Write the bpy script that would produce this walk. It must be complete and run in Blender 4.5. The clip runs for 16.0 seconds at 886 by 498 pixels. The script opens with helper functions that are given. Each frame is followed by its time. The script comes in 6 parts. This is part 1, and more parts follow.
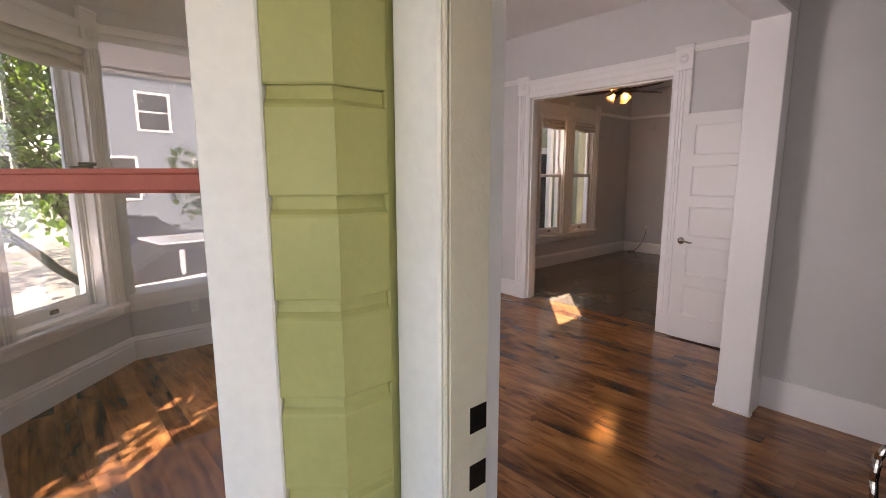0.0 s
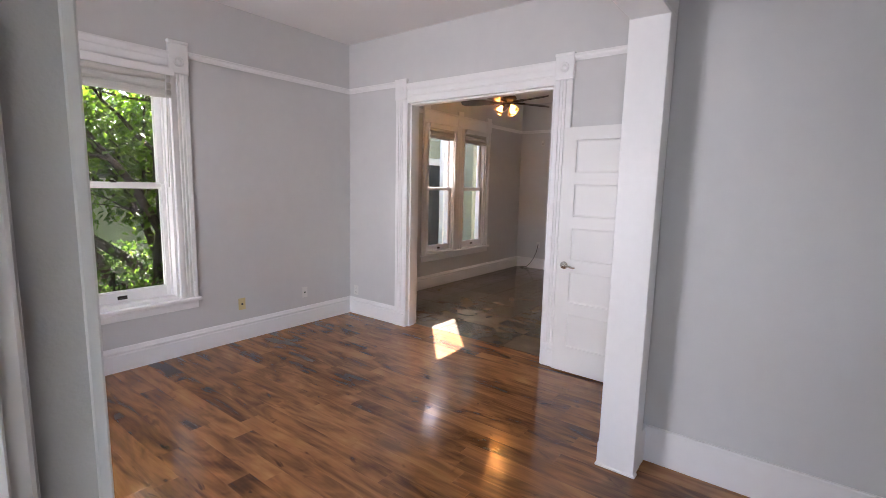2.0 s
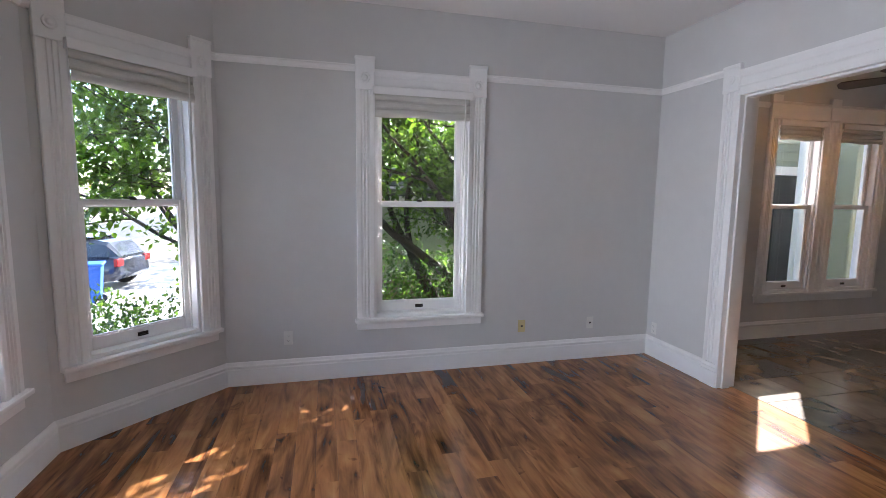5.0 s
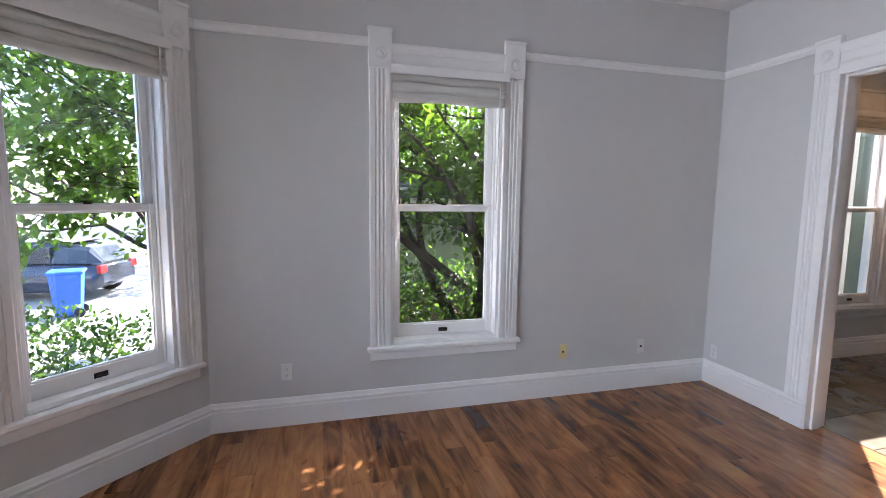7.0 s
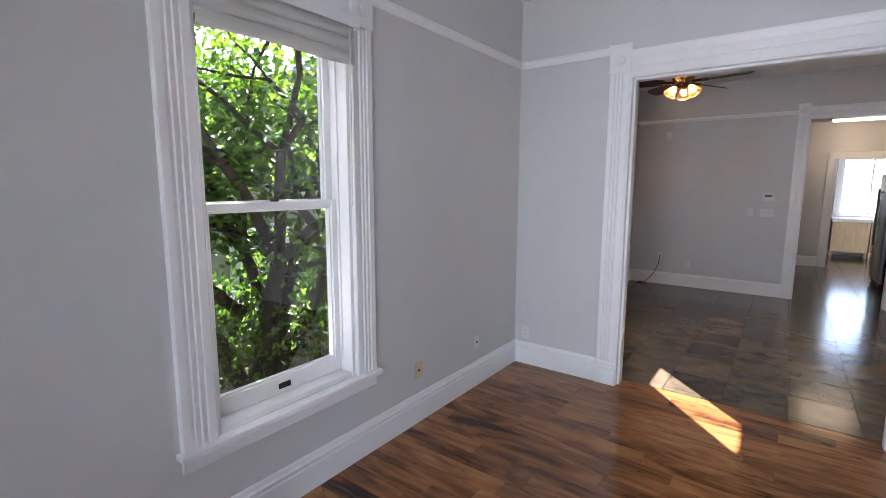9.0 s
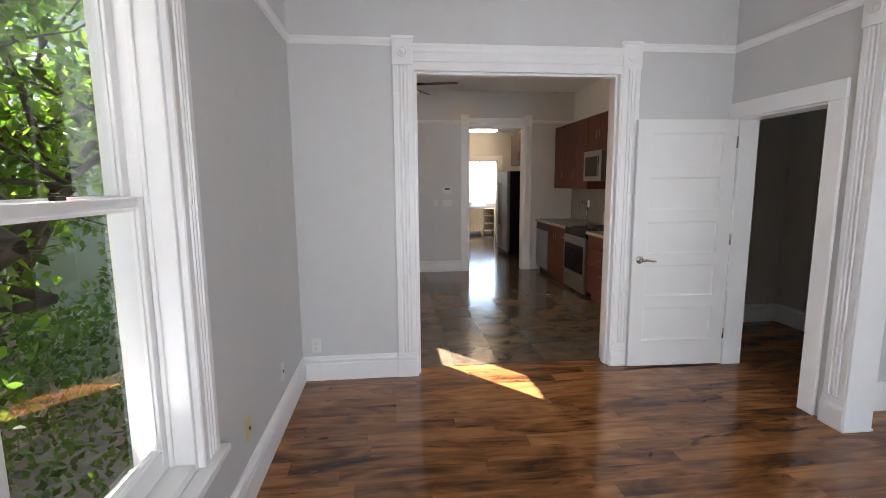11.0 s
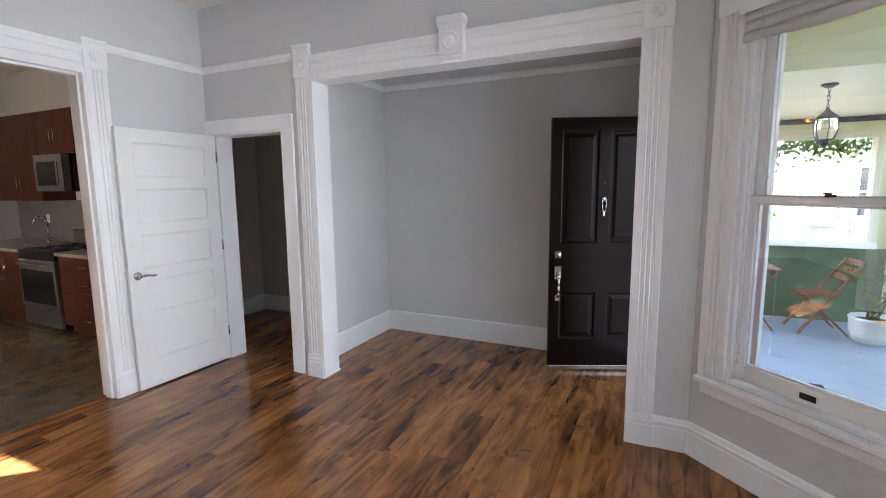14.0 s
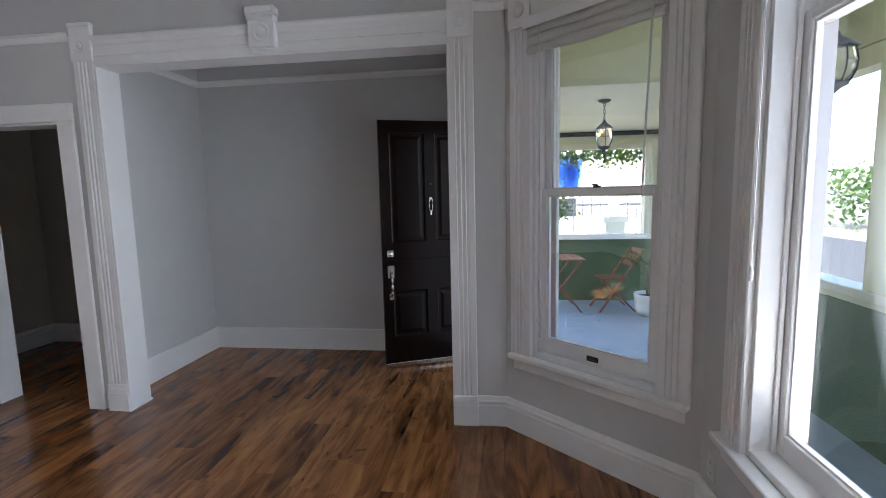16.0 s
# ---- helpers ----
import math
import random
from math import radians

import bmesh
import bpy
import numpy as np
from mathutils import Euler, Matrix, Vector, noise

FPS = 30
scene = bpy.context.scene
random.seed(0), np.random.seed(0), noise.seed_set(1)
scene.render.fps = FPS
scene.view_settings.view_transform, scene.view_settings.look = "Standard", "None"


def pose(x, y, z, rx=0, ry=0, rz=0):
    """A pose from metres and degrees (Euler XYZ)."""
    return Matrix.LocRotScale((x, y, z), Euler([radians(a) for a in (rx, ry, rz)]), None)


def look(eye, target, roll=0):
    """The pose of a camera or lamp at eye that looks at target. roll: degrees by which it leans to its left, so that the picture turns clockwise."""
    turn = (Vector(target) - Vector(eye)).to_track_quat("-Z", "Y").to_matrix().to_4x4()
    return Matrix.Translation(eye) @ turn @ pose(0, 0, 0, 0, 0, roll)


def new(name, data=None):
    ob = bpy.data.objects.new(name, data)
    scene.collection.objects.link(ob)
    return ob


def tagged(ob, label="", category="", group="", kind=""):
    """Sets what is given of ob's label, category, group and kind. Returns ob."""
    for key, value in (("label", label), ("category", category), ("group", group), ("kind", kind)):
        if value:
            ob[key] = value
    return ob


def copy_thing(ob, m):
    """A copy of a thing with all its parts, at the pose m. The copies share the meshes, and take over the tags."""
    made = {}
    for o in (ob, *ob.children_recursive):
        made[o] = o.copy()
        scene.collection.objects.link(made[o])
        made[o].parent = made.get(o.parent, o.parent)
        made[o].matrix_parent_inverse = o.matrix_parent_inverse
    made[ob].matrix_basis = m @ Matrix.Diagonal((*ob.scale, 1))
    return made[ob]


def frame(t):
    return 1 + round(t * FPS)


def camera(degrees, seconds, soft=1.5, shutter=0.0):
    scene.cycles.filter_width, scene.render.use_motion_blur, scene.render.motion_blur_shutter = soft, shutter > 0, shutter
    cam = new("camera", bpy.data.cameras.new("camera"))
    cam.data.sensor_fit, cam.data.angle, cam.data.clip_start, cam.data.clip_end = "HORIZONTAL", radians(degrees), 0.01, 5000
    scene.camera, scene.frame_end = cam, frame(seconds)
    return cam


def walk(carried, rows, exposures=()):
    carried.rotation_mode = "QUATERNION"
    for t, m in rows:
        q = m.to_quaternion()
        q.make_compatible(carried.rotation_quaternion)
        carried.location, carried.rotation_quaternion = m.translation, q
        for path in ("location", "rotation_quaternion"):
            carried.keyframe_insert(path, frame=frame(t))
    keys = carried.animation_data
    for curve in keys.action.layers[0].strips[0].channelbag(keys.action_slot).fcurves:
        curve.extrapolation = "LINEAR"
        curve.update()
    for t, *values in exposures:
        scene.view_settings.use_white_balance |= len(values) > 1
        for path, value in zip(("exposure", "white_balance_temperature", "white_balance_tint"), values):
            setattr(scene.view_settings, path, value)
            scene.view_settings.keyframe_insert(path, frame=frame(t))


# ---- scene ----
cam = camera(87.2, 16.0, soft=0.75)
PATH = [
    (0, (0.105, -0.151, 1.506), (-1.380, 1.152, 1.193), -0.1),
    (0.5, (0.021, 0.048, 1.499), (-1.296, 1.525, 1.207), 0.1),
    (1, (0.0, 0.273, 1.533), (-1.230, 1.825, 1.255), 0.0),
    (1.5, (-0.023, 0.439, 1.538), (-1.223, 2.016, 1.270), 0.85),
    (2, (-0.098, 0.592, 1.549), (-1.302, 2.166, 1.279), 1.3),
    (2.2, (-0.112, 0.656, 1.567), (-1.329, 2.218, 1.288), 1.3),
    (2.5, (-0.161, 0.747, 1.58), (-1.417, 2.278, 1.304), 1.4),
    (3, (-0.236, 0.878, 1.59), (-1.573, 2.335, 1.294), 0.9),
    (3.5, (-0.308, 1.027, 1.605), (-1.811, 2.313, 1.304), 0.6),
    (4, (-0.36, 1.094, 1.61), (-2.051, 2.124, 1.328), 0.6),
    (4.5, (-0.379, 1.109, 1.612), (-2.211, 1.867, 1.348), 0.8),
    (5, (-0.376, 1.125, 1.577), (-2.3, 1.621, 1.347), 0.8),
    (5.2, (-0.376, 1.131, 1.576), (-2.323, 1.531, 1.352), 0.6),
    (7.5, (-1.446, 0.965, 1.585), (-3.326, 1.608, 1.359), 0.8),
    (8, (-1.763, 0.808, 1.595), (-3.478, 1.804, 1.344), 1.4),
    (8.5, (-2.059, 0.685, 1.588), (-3.545, 1.997, 1.324), 0.8),
    (9, (-2.429, 0.607, 1.602), (-3.606, 2.2, 1.326), 0.2),
    (9.2, (-2.566, 0.578, 1.601), (-3.602, 2.264, 1.317), 0.1),
    (11.5, (-3.746, 0.743, 1.545), (-3.158, 2.634, 1.262), -0.8),
    (12, (-3.795, 0.800, 1.575), (-2.836, 2.528, 1.266), -0.9),
    (12.5, (-3.815, 0.795, 1.595), (-2.601, 2.354, 1.286), -0.7),
    (13, (-3.805, 0.735, 1.625), (-2.336, 2.054, 1.307), -0.4),
    (13.5, (-3.795, 0.667, 1.608), (-2.117, 1.717, 1.317), -0.1),
    (14, (-3.788, 0.606, 1.585), (-1.997, 1.453, 1.314), -0.6),
    (14.5, (-3.790, 0.570, 1.575), (-1.920, 1.228, 1.308), -1.0),
    (15, (-3.785, 0.535, 1.545), (-1.856, 1.003, 1.300), -1.1),
    (15.5, (-3.765, 0.475, 1.515), (-1.806, 0.809, 1.280), -1.3),
    (16, (-3.740, 0.430, 1.500), (-1.770, 0.687, 1.265), -1.3),
]
EXPOSURES = [
    (0, 2.65, 7500, 29),
    (1.0, 2.85, 7300, 30),
    (2.0, 3.3, 6500, 21),
    (4.0, 3.25, 6250, 18),
    (5.0, 2.95, 6000, 16),
    (7.5, 3.1, 5950, 16),
    (8.5, 3.05, 5900, 16),
    (11.5, 3.15, 6450, 13),
    (13.5, 3.45, 6250, 13),
    (15.0, 3.0, 6100, 13),
    (16, 2.65, 5950, 12),
]
walk(cam, [(t, look(eye, target, roll)) for t, eye, target, roll in PATH], EXPOSURES)

# ---- light ----
SUN_WAY = Vector((0.66, -0.75, -0.76)).normalized()
world = bpy.data.worlds.new("sky")
scene.world = world
world.use_nodes = True
wn = world.node_tree
sky = wn.nodes.new("ShaderNodeTexSky")
sky.sky_type = "NISHITA"
sky.sun_disc = False
sky.sun_elevation = math.asin(-SUN_WAY.z)
sky.sun_rotation = math.atan2(-SUN_WAY.x, -SUN_WAY.y)
wn.links.new(sky.outputs[0], wn.nodes["Background"].inputs[0])
wn.nodes["Background"].inputs[1].default_value = 0.15
sun = new("sun", bpy.data.lights.new("sun", "SUN"))
sun.data.energy, sun.data.angle, sun.data.color = 4.5, radians(0.5), (1.0, 0.96, 0.91)
sun.matrix_world = look((0, 0, 20), Vector((0, 0, 20)) + SUN_WAY)


# ---- materials ----
def mat(name, colour, rough=0.5, metal=0.0, grain=None, spots=None, bump=0.0, bump_scale=60.0, coat=0.0, spec=0.5):
    """A procedural surface: grain = (scale, amount, stretch xyz), spots = (scale, amount)."""
    m = bpy.data.materials.new(name)
    m.use_nodes = True
    nt = m.node_tree
    b = nt.nodes["Principled BSDF"]
    b.inputs["Roughness"].default_value = rough
    b.inputs["Metallic"].default_value = metal
    b.inputs["Coat Weight"].default_value = coat
    b.inputs["Specular IOR Level"].default_value = spec
    tc = nt.nodes.new("ShaderNodeTexCoord")
    mp = nt.nodes.new("ShaderNodeMapping")
    nt.links.new(tc.outputs["Object"], mp.inputs[0])
    base = nt.nodes.new("ShaderNodeRGB")
    base.outputs[0].default_value = (*colour, 1)
    out = base.outputs[0]
    for k, spec_ in enumerate((grain, spots)):
        if not spec_:
            continue
        n = nt.nodes.new("ShaderNodeTexNoise")
        n.inputs["Scale"].default_value = spec_[0]
        n.inputs["Detail"].default_value = 6
        if len(spec_) > 2:
            mp2 = nt.nodes.new("ShaderNodeMapping")
            mp2.inputs["Scale"].default_value = spec_[2]
            nt.links.new(tc.outputs["Object"], mp2.inputs[0])
            nt.links.new(mp2.outputs[0], n.inputs["Vector"])
        else:
            nt.links.new(mp.outputs[0], n.inputs["Vector"])
        r = nt.nodes.new("ShaderNodeMapRange")
        r.inputs[1].default_value, r.inputs[2].default_value = 0.3, 0.7
        r.inputs[3].default_value, r.inputs[4].default_value = 1 - spec_[1], 1 + spec_[1]
        nt.links.new(n.outputs[0], r.inputs[0])
        mx = nt.nodes.new("ShaderNodeVectorMath")
        mx.operation = "SCALE"
        nt.links.new(out, mx.inputs[0])
        nt.links.new(r.outputs[0], mx.inputs["Scale"])
        out = mx.outputs[0]
    nt.links.new(out, b.inputs["Base Color"])
    if bump:
        n = nt.nodes.new("ShaderNodeTexNoise")
        n.inputs["Scale"].default_value = bump_scale
        n.inputs["Detail"].default_value = 5
        nt.links.new(mp.outputs[0], n.inputs["Vector"])
        bp = nt.nodes.new("ShaderNodeBump")
        bp.inputs["Strength"].default_value = bump
        bp.inputs["Distance"].default_value = 0.01
        nt.links.new(n.outputs[0], bp.inputs["Height"])
        nt.links.new(bp.outputs[0], b.inputs["Normal"])
    return m


def wood_floor_mat():
    """Walnut-look laminate: long grain, dark swirls, each plank its own tone."""
    m = bpy.data.materials.new("walnut_laminate")
    m.use_nodes = True
    nt = m.node_tree
    b = nt.nodes["Principled BSDF"]
    L = nt.links.new
    tc = nt.nodes.new("ShaderNodeTexCoord")
    info = nt.nodes.new("ShaderNodeObjectInfo")
    off = nt.nodes.new("ShaderNodeVectorMath")
    off.operation = "MULTIPLY_ADD"
    comb = nt.nodes.new("ShaderNodeCombineXYZ")
    for k in range(3):
        L(info.outputs["Random"], comb.inputs[k])
    L(comb.outputs[0], off.inputs[0])
    off.inputs[1].default_value = (37.0, 53.0, 11.0)
    L(tc.outputs["Object"], off.inputs[2])
    def noise(scale, stretch, detail, distort, vec=off):
        mp = nt.nodes.new("ShaderNodeMapping")
        mp.inputs["Scale"].default_value = stretch
        L(vec.outputs[0], mp.inputs[0])
        n = nt.nodes.new("ShaderNodeTexNoise")
        n.inputs["Scale"].default_value = scale
        n.inputs["Detail"].default_value = detail
        n.inputs["Distortion"].default_value = distort
        L(mp.outputs[0], n.inputs["Vector"])
        return n

    def add(a, k, b):
        n = nt.nodes.new("ShaderNodeMath")
        n.operation = "MULTIPLY_ADD"
        L(a, n.inputs[0])
        n.inputs[1].default_value = k
        if isinstance(b, float):
            n.inputs[2].default_value = b
        else:
            L(b, n.inputs[2])
        return n.outputs[0]

    big = noise(1.5, (0.9, 3.2, 1.0), 3, 2.4)          # burls and dark heart streaks
    band = noise(2.2, (0.6, 7.0, 1.0), 2, 1.4)       # long flowing bands
    fine = noise(5.0, (1.0, 26.0, 1.0), 6, 0.5)        # pores
    knot = noise(2.3, (1.0, 2.4, 1.0), 2, 3.0)         # small dark curls
    curl = nt.nodes.new("ShaderNodeMapRange")
    curl.interpolation_type = "SMOOTHSTEP"
    curl.inputs[1].default_value, curl.inputs[2].default_value = 0.64, 0.78
    L(knot.outputs[0], curl.inputs[0])
    tone = add(curl.outputs[0], -0.17, add(fine.outputs[0], 0.09, add(band.outputs[0], 0.30, add(big.outputs[0], 0.56, add(info.outputs["Random"], 0.15, -0.02)))))
    ramp = nt.nodes.new("ShaderNodeValToRGB")
    e = ramp.color_ramp.elements
    e[0].position, e[0].color = 0.29, (0.030, 0.012, 0.006, 1)
    e[1].position, e[1].color = 0.76, (0.47, 0.220, 0.080, 1)
    for at_, col in ((0.39, (0.095, 0.036, 0.014, 1)), (0.48, (0.200, 0.080, 0.028, 1)), (0.58, (0.320, 0.135, 0.045, 1))):
        ramp.color_ramp.elements.new(at_).color = col
    L(tone, ramp.inputs[0])
    L(ramp.outputs[0], b.inputs["Base Color"])
    rr = nt.nodes.new("ShaderNodeMapRange")
    rr.inputs[3].default_value, rr.inputs[4].default_value = 0.08, 0.17
    L(fine.outputs[0], rr.inputs[0])
    L(rr.outputs[0], b.inputs["Roughness"])
    bp = nt.nodes.new("ShaderNodeBump")
    bp.inputs["Strength"].default_value, bp.inputs["Distance"].default_value = 0.06, 0.004
    L(fine.outputs[0], bp.inputs["Height"])
    L(bp.outputs[0], b.inputs["Normal"])
    return m


def slate_mat():
    """Brown-green slate-look tile, each with its own tone, glossy seal."""
    m = bpy.data.materials.new("slate_tile")
    m.use_nodes = True
    nt = m.node_tree
    b = nt.nodes["Principled BSDF"]
    L = nt.links.new
    tc = nt.nodes.new("ShaderNodeTexCoord")
    info = nt.nodes.new("ShaderNodeObjectInfo")
    comb = nt.nodes.new("ShaderNodeCombineXYZ")
    for k in range(3):
        L(info.outputs["Random"], comb.inputs[k])
    off = nt.nodes.new("ShaderNodeVectorMath")
    off.operation = "MULTIPLY_ADD"
    L(comb.outputs[0], off.inputs[0])
    off.inputs[1].default_value = (19.0, 31.0, 7.0)
    L(tc.outputs["Object"], off.inputs[2])
    n = nt.nodes.new("ShaderNodeTexNoise")
    n.inputs["Scale"].default_value = 5.0
    n.inputs["Detail"].default_value = 4
    n.inputs["Distortion"].default_value = 0.6
    mpz = nt.nodes.new("ShaderNodeMapping")
    mpz.inputs["Scale"].default_value = (0.8, 1.2, 1.0)
    L(off.outputs[0], mpz.inputs[0])
    L(mpz.outputs[0], n.inputs["Vector"])
    tone = nt.nodes.new("ShaderNodeMath")
    tone.operation = "MULTIPLY_ADD"
    L(info.outputs["Random"], tone.inputs[0])
    tone.inputs[1].default_value = 0.3
    L(n.outputs[0], tone.inputs[2])
    ramp = nt.nodes.new("ShaderNodeValToRGB")
    e = ramp.color_ramp.elements
    e[0].position, e[0].color = 0.42, (0.070, 0.052, 0.034, 1)
    e[1].position, e[1].color = 0.95, (0.200, 0.150, 0.096, 1)
    k = ramp.color_ramp.elements.new(0.66)
    k.color = (0.135, 0.100, 0.063, 1)
    L(tone.outputs[0], ramp.inputs[0])
    L(ramp.outputs[0], b.inputs["Base Color"])
    b.inputs["Roughness"].default_value = 0.16
    bp = nt.nodes.new("ShaderNodeBump")
    bp.inputs["Strength"].default_value, bp.inputs["Distance"].default_value = 0.07, 0.005
    L(n.outputs[0], bp.inputs["Height"])
    L(bp.outputs[0], b.inputs["Normal"])
    return m


def glass_mat(name, tint=(1, 1, 1), rough=0.0):
    m = bpy.data.materials.new(name)
    m.use_nodes = True
    b = m.node_tree.nodes["Principled BSDF"]
    b.inputs["Base Color"].default_value = (*tint, 1)
    b.inputs["Roughness"].default_value = rough
    b.inputs["Transmission Weight"].default_value = 1.0
    b.inputs["IOR"].default_value = 1.55
    return m


def emit_mat(name, colour, strength):
    m = bpy.data.materials.new(name)
    m.use_nodes = True
    b = m.node_tree.nodes["Principled BSDF"]
    b.inputs["Emission Color"].default_value = (*colour, 1)
    b.inputs["Emission Strength"].default_value = strength
    return m


M_WALL = mat("grey_wall_paint", (0.64, 0.632, 0.622), 0.55, grain=(1.3, 0.025), spots=(9.0, 0.015), bump=0.10, bump_scale=180)
M_CEIL = mat("ceiling_paint", (0.83, 0.81, 0.79), 0.7, grain=(1.1, 0.02), bump=0.08, bump_scale=120)
M_TRIM = mat("white_trim_paint", (0.87, 0.86, 0.85), 0.34, grain=(2.5, 0.015), spots=(25, 0.01), bump=0.02, bump_scale=70)
M_DOOR = mat("white_door_paint", (0.83, 0.82, 0.80), 0.38, grain=(2.0, 0.02), bump=0.04, bump_scale=90)
M_CLOSET = mat("closet_wall_paint", (0.60, 0.55, 0.48), 0.6, grain=(2, 0.03), bump=0.08, bump_scale=150)
M_PLANK = wood_floor_mat()
M_SLATE = slate_mat()
M_GAP = mat("dark_joint", (0.02, 0.012, 0.008), 0.7, grain=(30, 0.3))
M_GROUT = mat("grey_grout", (0.10, 0.09, 0.08), 0.8, grain=(60, 0.2), bump=0.2)
M_EXT_CREAM = mat("cream_exterior_paint", (0.74, 0.68, 0.54), 0.5, grain=(3, 0.04), spots=(30, 0.03), bump=0.14, bump_scale=90)
M_EXT_WHITE = mat("white_exterior_paint", (0.86, 0.84, 0.78), 0.5, grain=(3, 0.03), spots=(30, 0.03), bump=0.12, bump_scale=80)
M_SIDING = mat("olive_siding_paint", (0.42, 0.42, 0.155), 0.5, grain=(4, 0.06), spots=(40, 0.03), bump=0.12, bump_scale=70)
M_RED = mat("red_sash_paint", (0.36, 0.075, 0.045), 0.5, grain=(8, 0.12), bump=0.15, bump_scale=90)
M_BROWN = mat("dark_brown_door_paint", (0.0085, 0.0042, 0.0032), 0.26, spec=0.12, grain=(5, 0.2, (1, 1, 0.1)), bump=0.05, bump_scale=60)
M_GLASS = glass_mat("window_glass")
M_GLASS_COATED = glass_mat("coated_window_glass")
M_GLASS_COATED.node_tree.nodes["Principled BSDF"].inputs["IOR"].default_value = 1.95
M_NICKEL = mat("satin_nickel", (0.55, 0.52, 0.48), 0.25, 1.0, grain=(40, 0.05))
M_BRONZE = mat("dark_bronze", (0.045, 0.038, 0.032), 0.4, 0.8, grain=(40, 0.15))
M_BLIND = mat("off_white_fabric_blind", (0.62, 0.60, 0.56), 0.7, grain=(60, 0.06, (0.2, 0.2, 3)), bump=0.2, bump_scale=120)
M_PLASTIC = mat("white_plastic", (0.75, 0.74, 0.71), 0.35, grain=(10, 0.02))
M_IVORY = mat("yellowed_ivory_plastic", (0.66, 0.55, 0.28), 0.4, grain=(10, 0.03))
M_SLOT = mat("dark_slot", (0.02, 0.02, 0.02), 0.6, grain=(30, 0.1))


# ---- builders ----
def bx(bm, x0, x1, y0, y1, z0, z1, bev=0.0, m=None):
    """A box, bevelled if asked, added to bm."""
    vs = [bm.verts.new((x, y, z)) for x in (x0, x1) for y in (y0, y1) for z in (z0, z1)]
    q = ((0, 1, 3, 2), (4, 6, 7, 5), (0, 4, 5, 1), (2, 3, 7, 6), (0, 2, 6, 4), (1, 5, 7, 3))
    fs = [bm.faces.new([vs[i] for i in f]) for f in q]
    bmesh.ops.recalc_face_normals(bm, faces=fs)
    if bev:
        es = list({e for f in fs for e in f.edges})
        r = bmesh.ops.bevel(bm, geom=es, offset=bev, segments=1, affect="EDGES", profile=0.5)
        vs = list({v for f in r["faces"] for v in f.verts} | {v for v in vs if v.is_valid})
    if m is not None:
        bmesh.ops.transform(bm, matrix=m, verts=vs)
    return vs


def tube(bm, p, q, r0, r1=None, seg=12, caps=True):
    """A round bar from p to q, tapering from r0 to r1."""
    p, q = Vector(p), Vector(q)
    r1 = r0 if r1 is None else r1
    rot = (q - p).to_track_quat("Z", "Y").to_matrix()
    rings = []
    for c, r in ((p, r0), (q, r1)):
        rings.append([bm.verts.new(c + rot @ Vector((r * math.cos(a), r * math.sin(a), 0))) for a in (2 * math.pi * k / seg for k in range(seg))])
    fs = [bm.faces.new((rings[0][k], rings[0][(k + 1) % seg], rings[1][(k + 1) % seg], rings[1][k])) for k in range(seg)]
    for f in fs:
        f.smooth = True
    if caps:
        bm.faces.new(rings[0][::-1])
        bm.faces.new(rings[1])


def lathe(bm, prof, seg=20, m=None):
    """A turned shape about z from (radius, z) pairs."""
    rings = []
    for r, z in prof:
        rings.append([bm.verts.new((r * math.cos(a), r * math.sin(a), z)) for a in (2 * math.pi * k / seg for k in range(seg))] if r > 1e-6 else [bm.verts.new((0, 0, z))])
    vs = [v for g in rings for v in g]
    for a, b in zip(rings, rings[1:]):
        for k in range(seg):
            c = [a[k % len(a)], a[(k + 1) % len(a)], b[(k + 1) % len(b)], b[k % len(b)]]
            c = list(dict.fromkeys(c))
            if len(c) > 2:
                f = bm.faces.new(c)
                f.smooth = True
    bmesh.ops.recalc_face_normals(bm, faces=list({f for v in vs for f in v.link_faces}))
    if m is not None:
        bmesh.ops.transform(bm, matrix=m, verts=vs)


def sweep(bm, prof, path, m=None):
    """Extrude a closed profile (u, v) between the frames in path: each (origin, u axis, v axis)."""
    rings = [[bm.verts.new(Vector(o) + Vector(ua) * u + Vector(va) * v) for u, v in prof] for o, ua, va in path]
    n = len(prof)
    vs = [v for g in rings for v in g]
    for a, b in zip(rings, rings[1:]):
        for k in range(n):
            bm.faces.new((a[k], a[(k + 1) % n], b[(k + 1) % n], b[k]))
    bm.faces.new(rings[0])
    bm.faces.new(rings[-1][::-1])
    bmesh.ops.recalc_face_normals(bm, faces=list({f for v in vs for f in v.link_faces}))
    if m is not None:
        bmesh.ops.transform(bm, matrix=m, verts=vs)


def part(name, bm, material, parent=None, label="", m=None):
    """Link a bmesh as one mesh object, under a thing or a part."""
    me = bpy.data.meshes.new(name)
    bm.to_mesh(me)
    bm.free()
    for k in (material if isinstance(material, (list, tuple)) else [material]):
        me.materials.append(k)
    ob = new(name, me)
    if parent is not None:
        ob.parent = parent
    if m is not None:
        ob.matrix_basis = m
    if label:
        ob["label"] = label
    return ob


def thing(name, m, label, category, group="", kind=""):
    """An Empty at a thing's base, which its parts hang under."""
    ob = new(name)
    ob.empty_display_size = 0.05
    ob.matrix_basis = m
    return tagged(ob, label, category, group, kind)


def B(*boxes, bev=0.0):
    """A bmesh of boxes (x0, x1, y0, y1, z0, z1)."""
    bm = bmesh.new()
    for b in boxes:
        bx(bm, *b, bev=bev)
    return bm


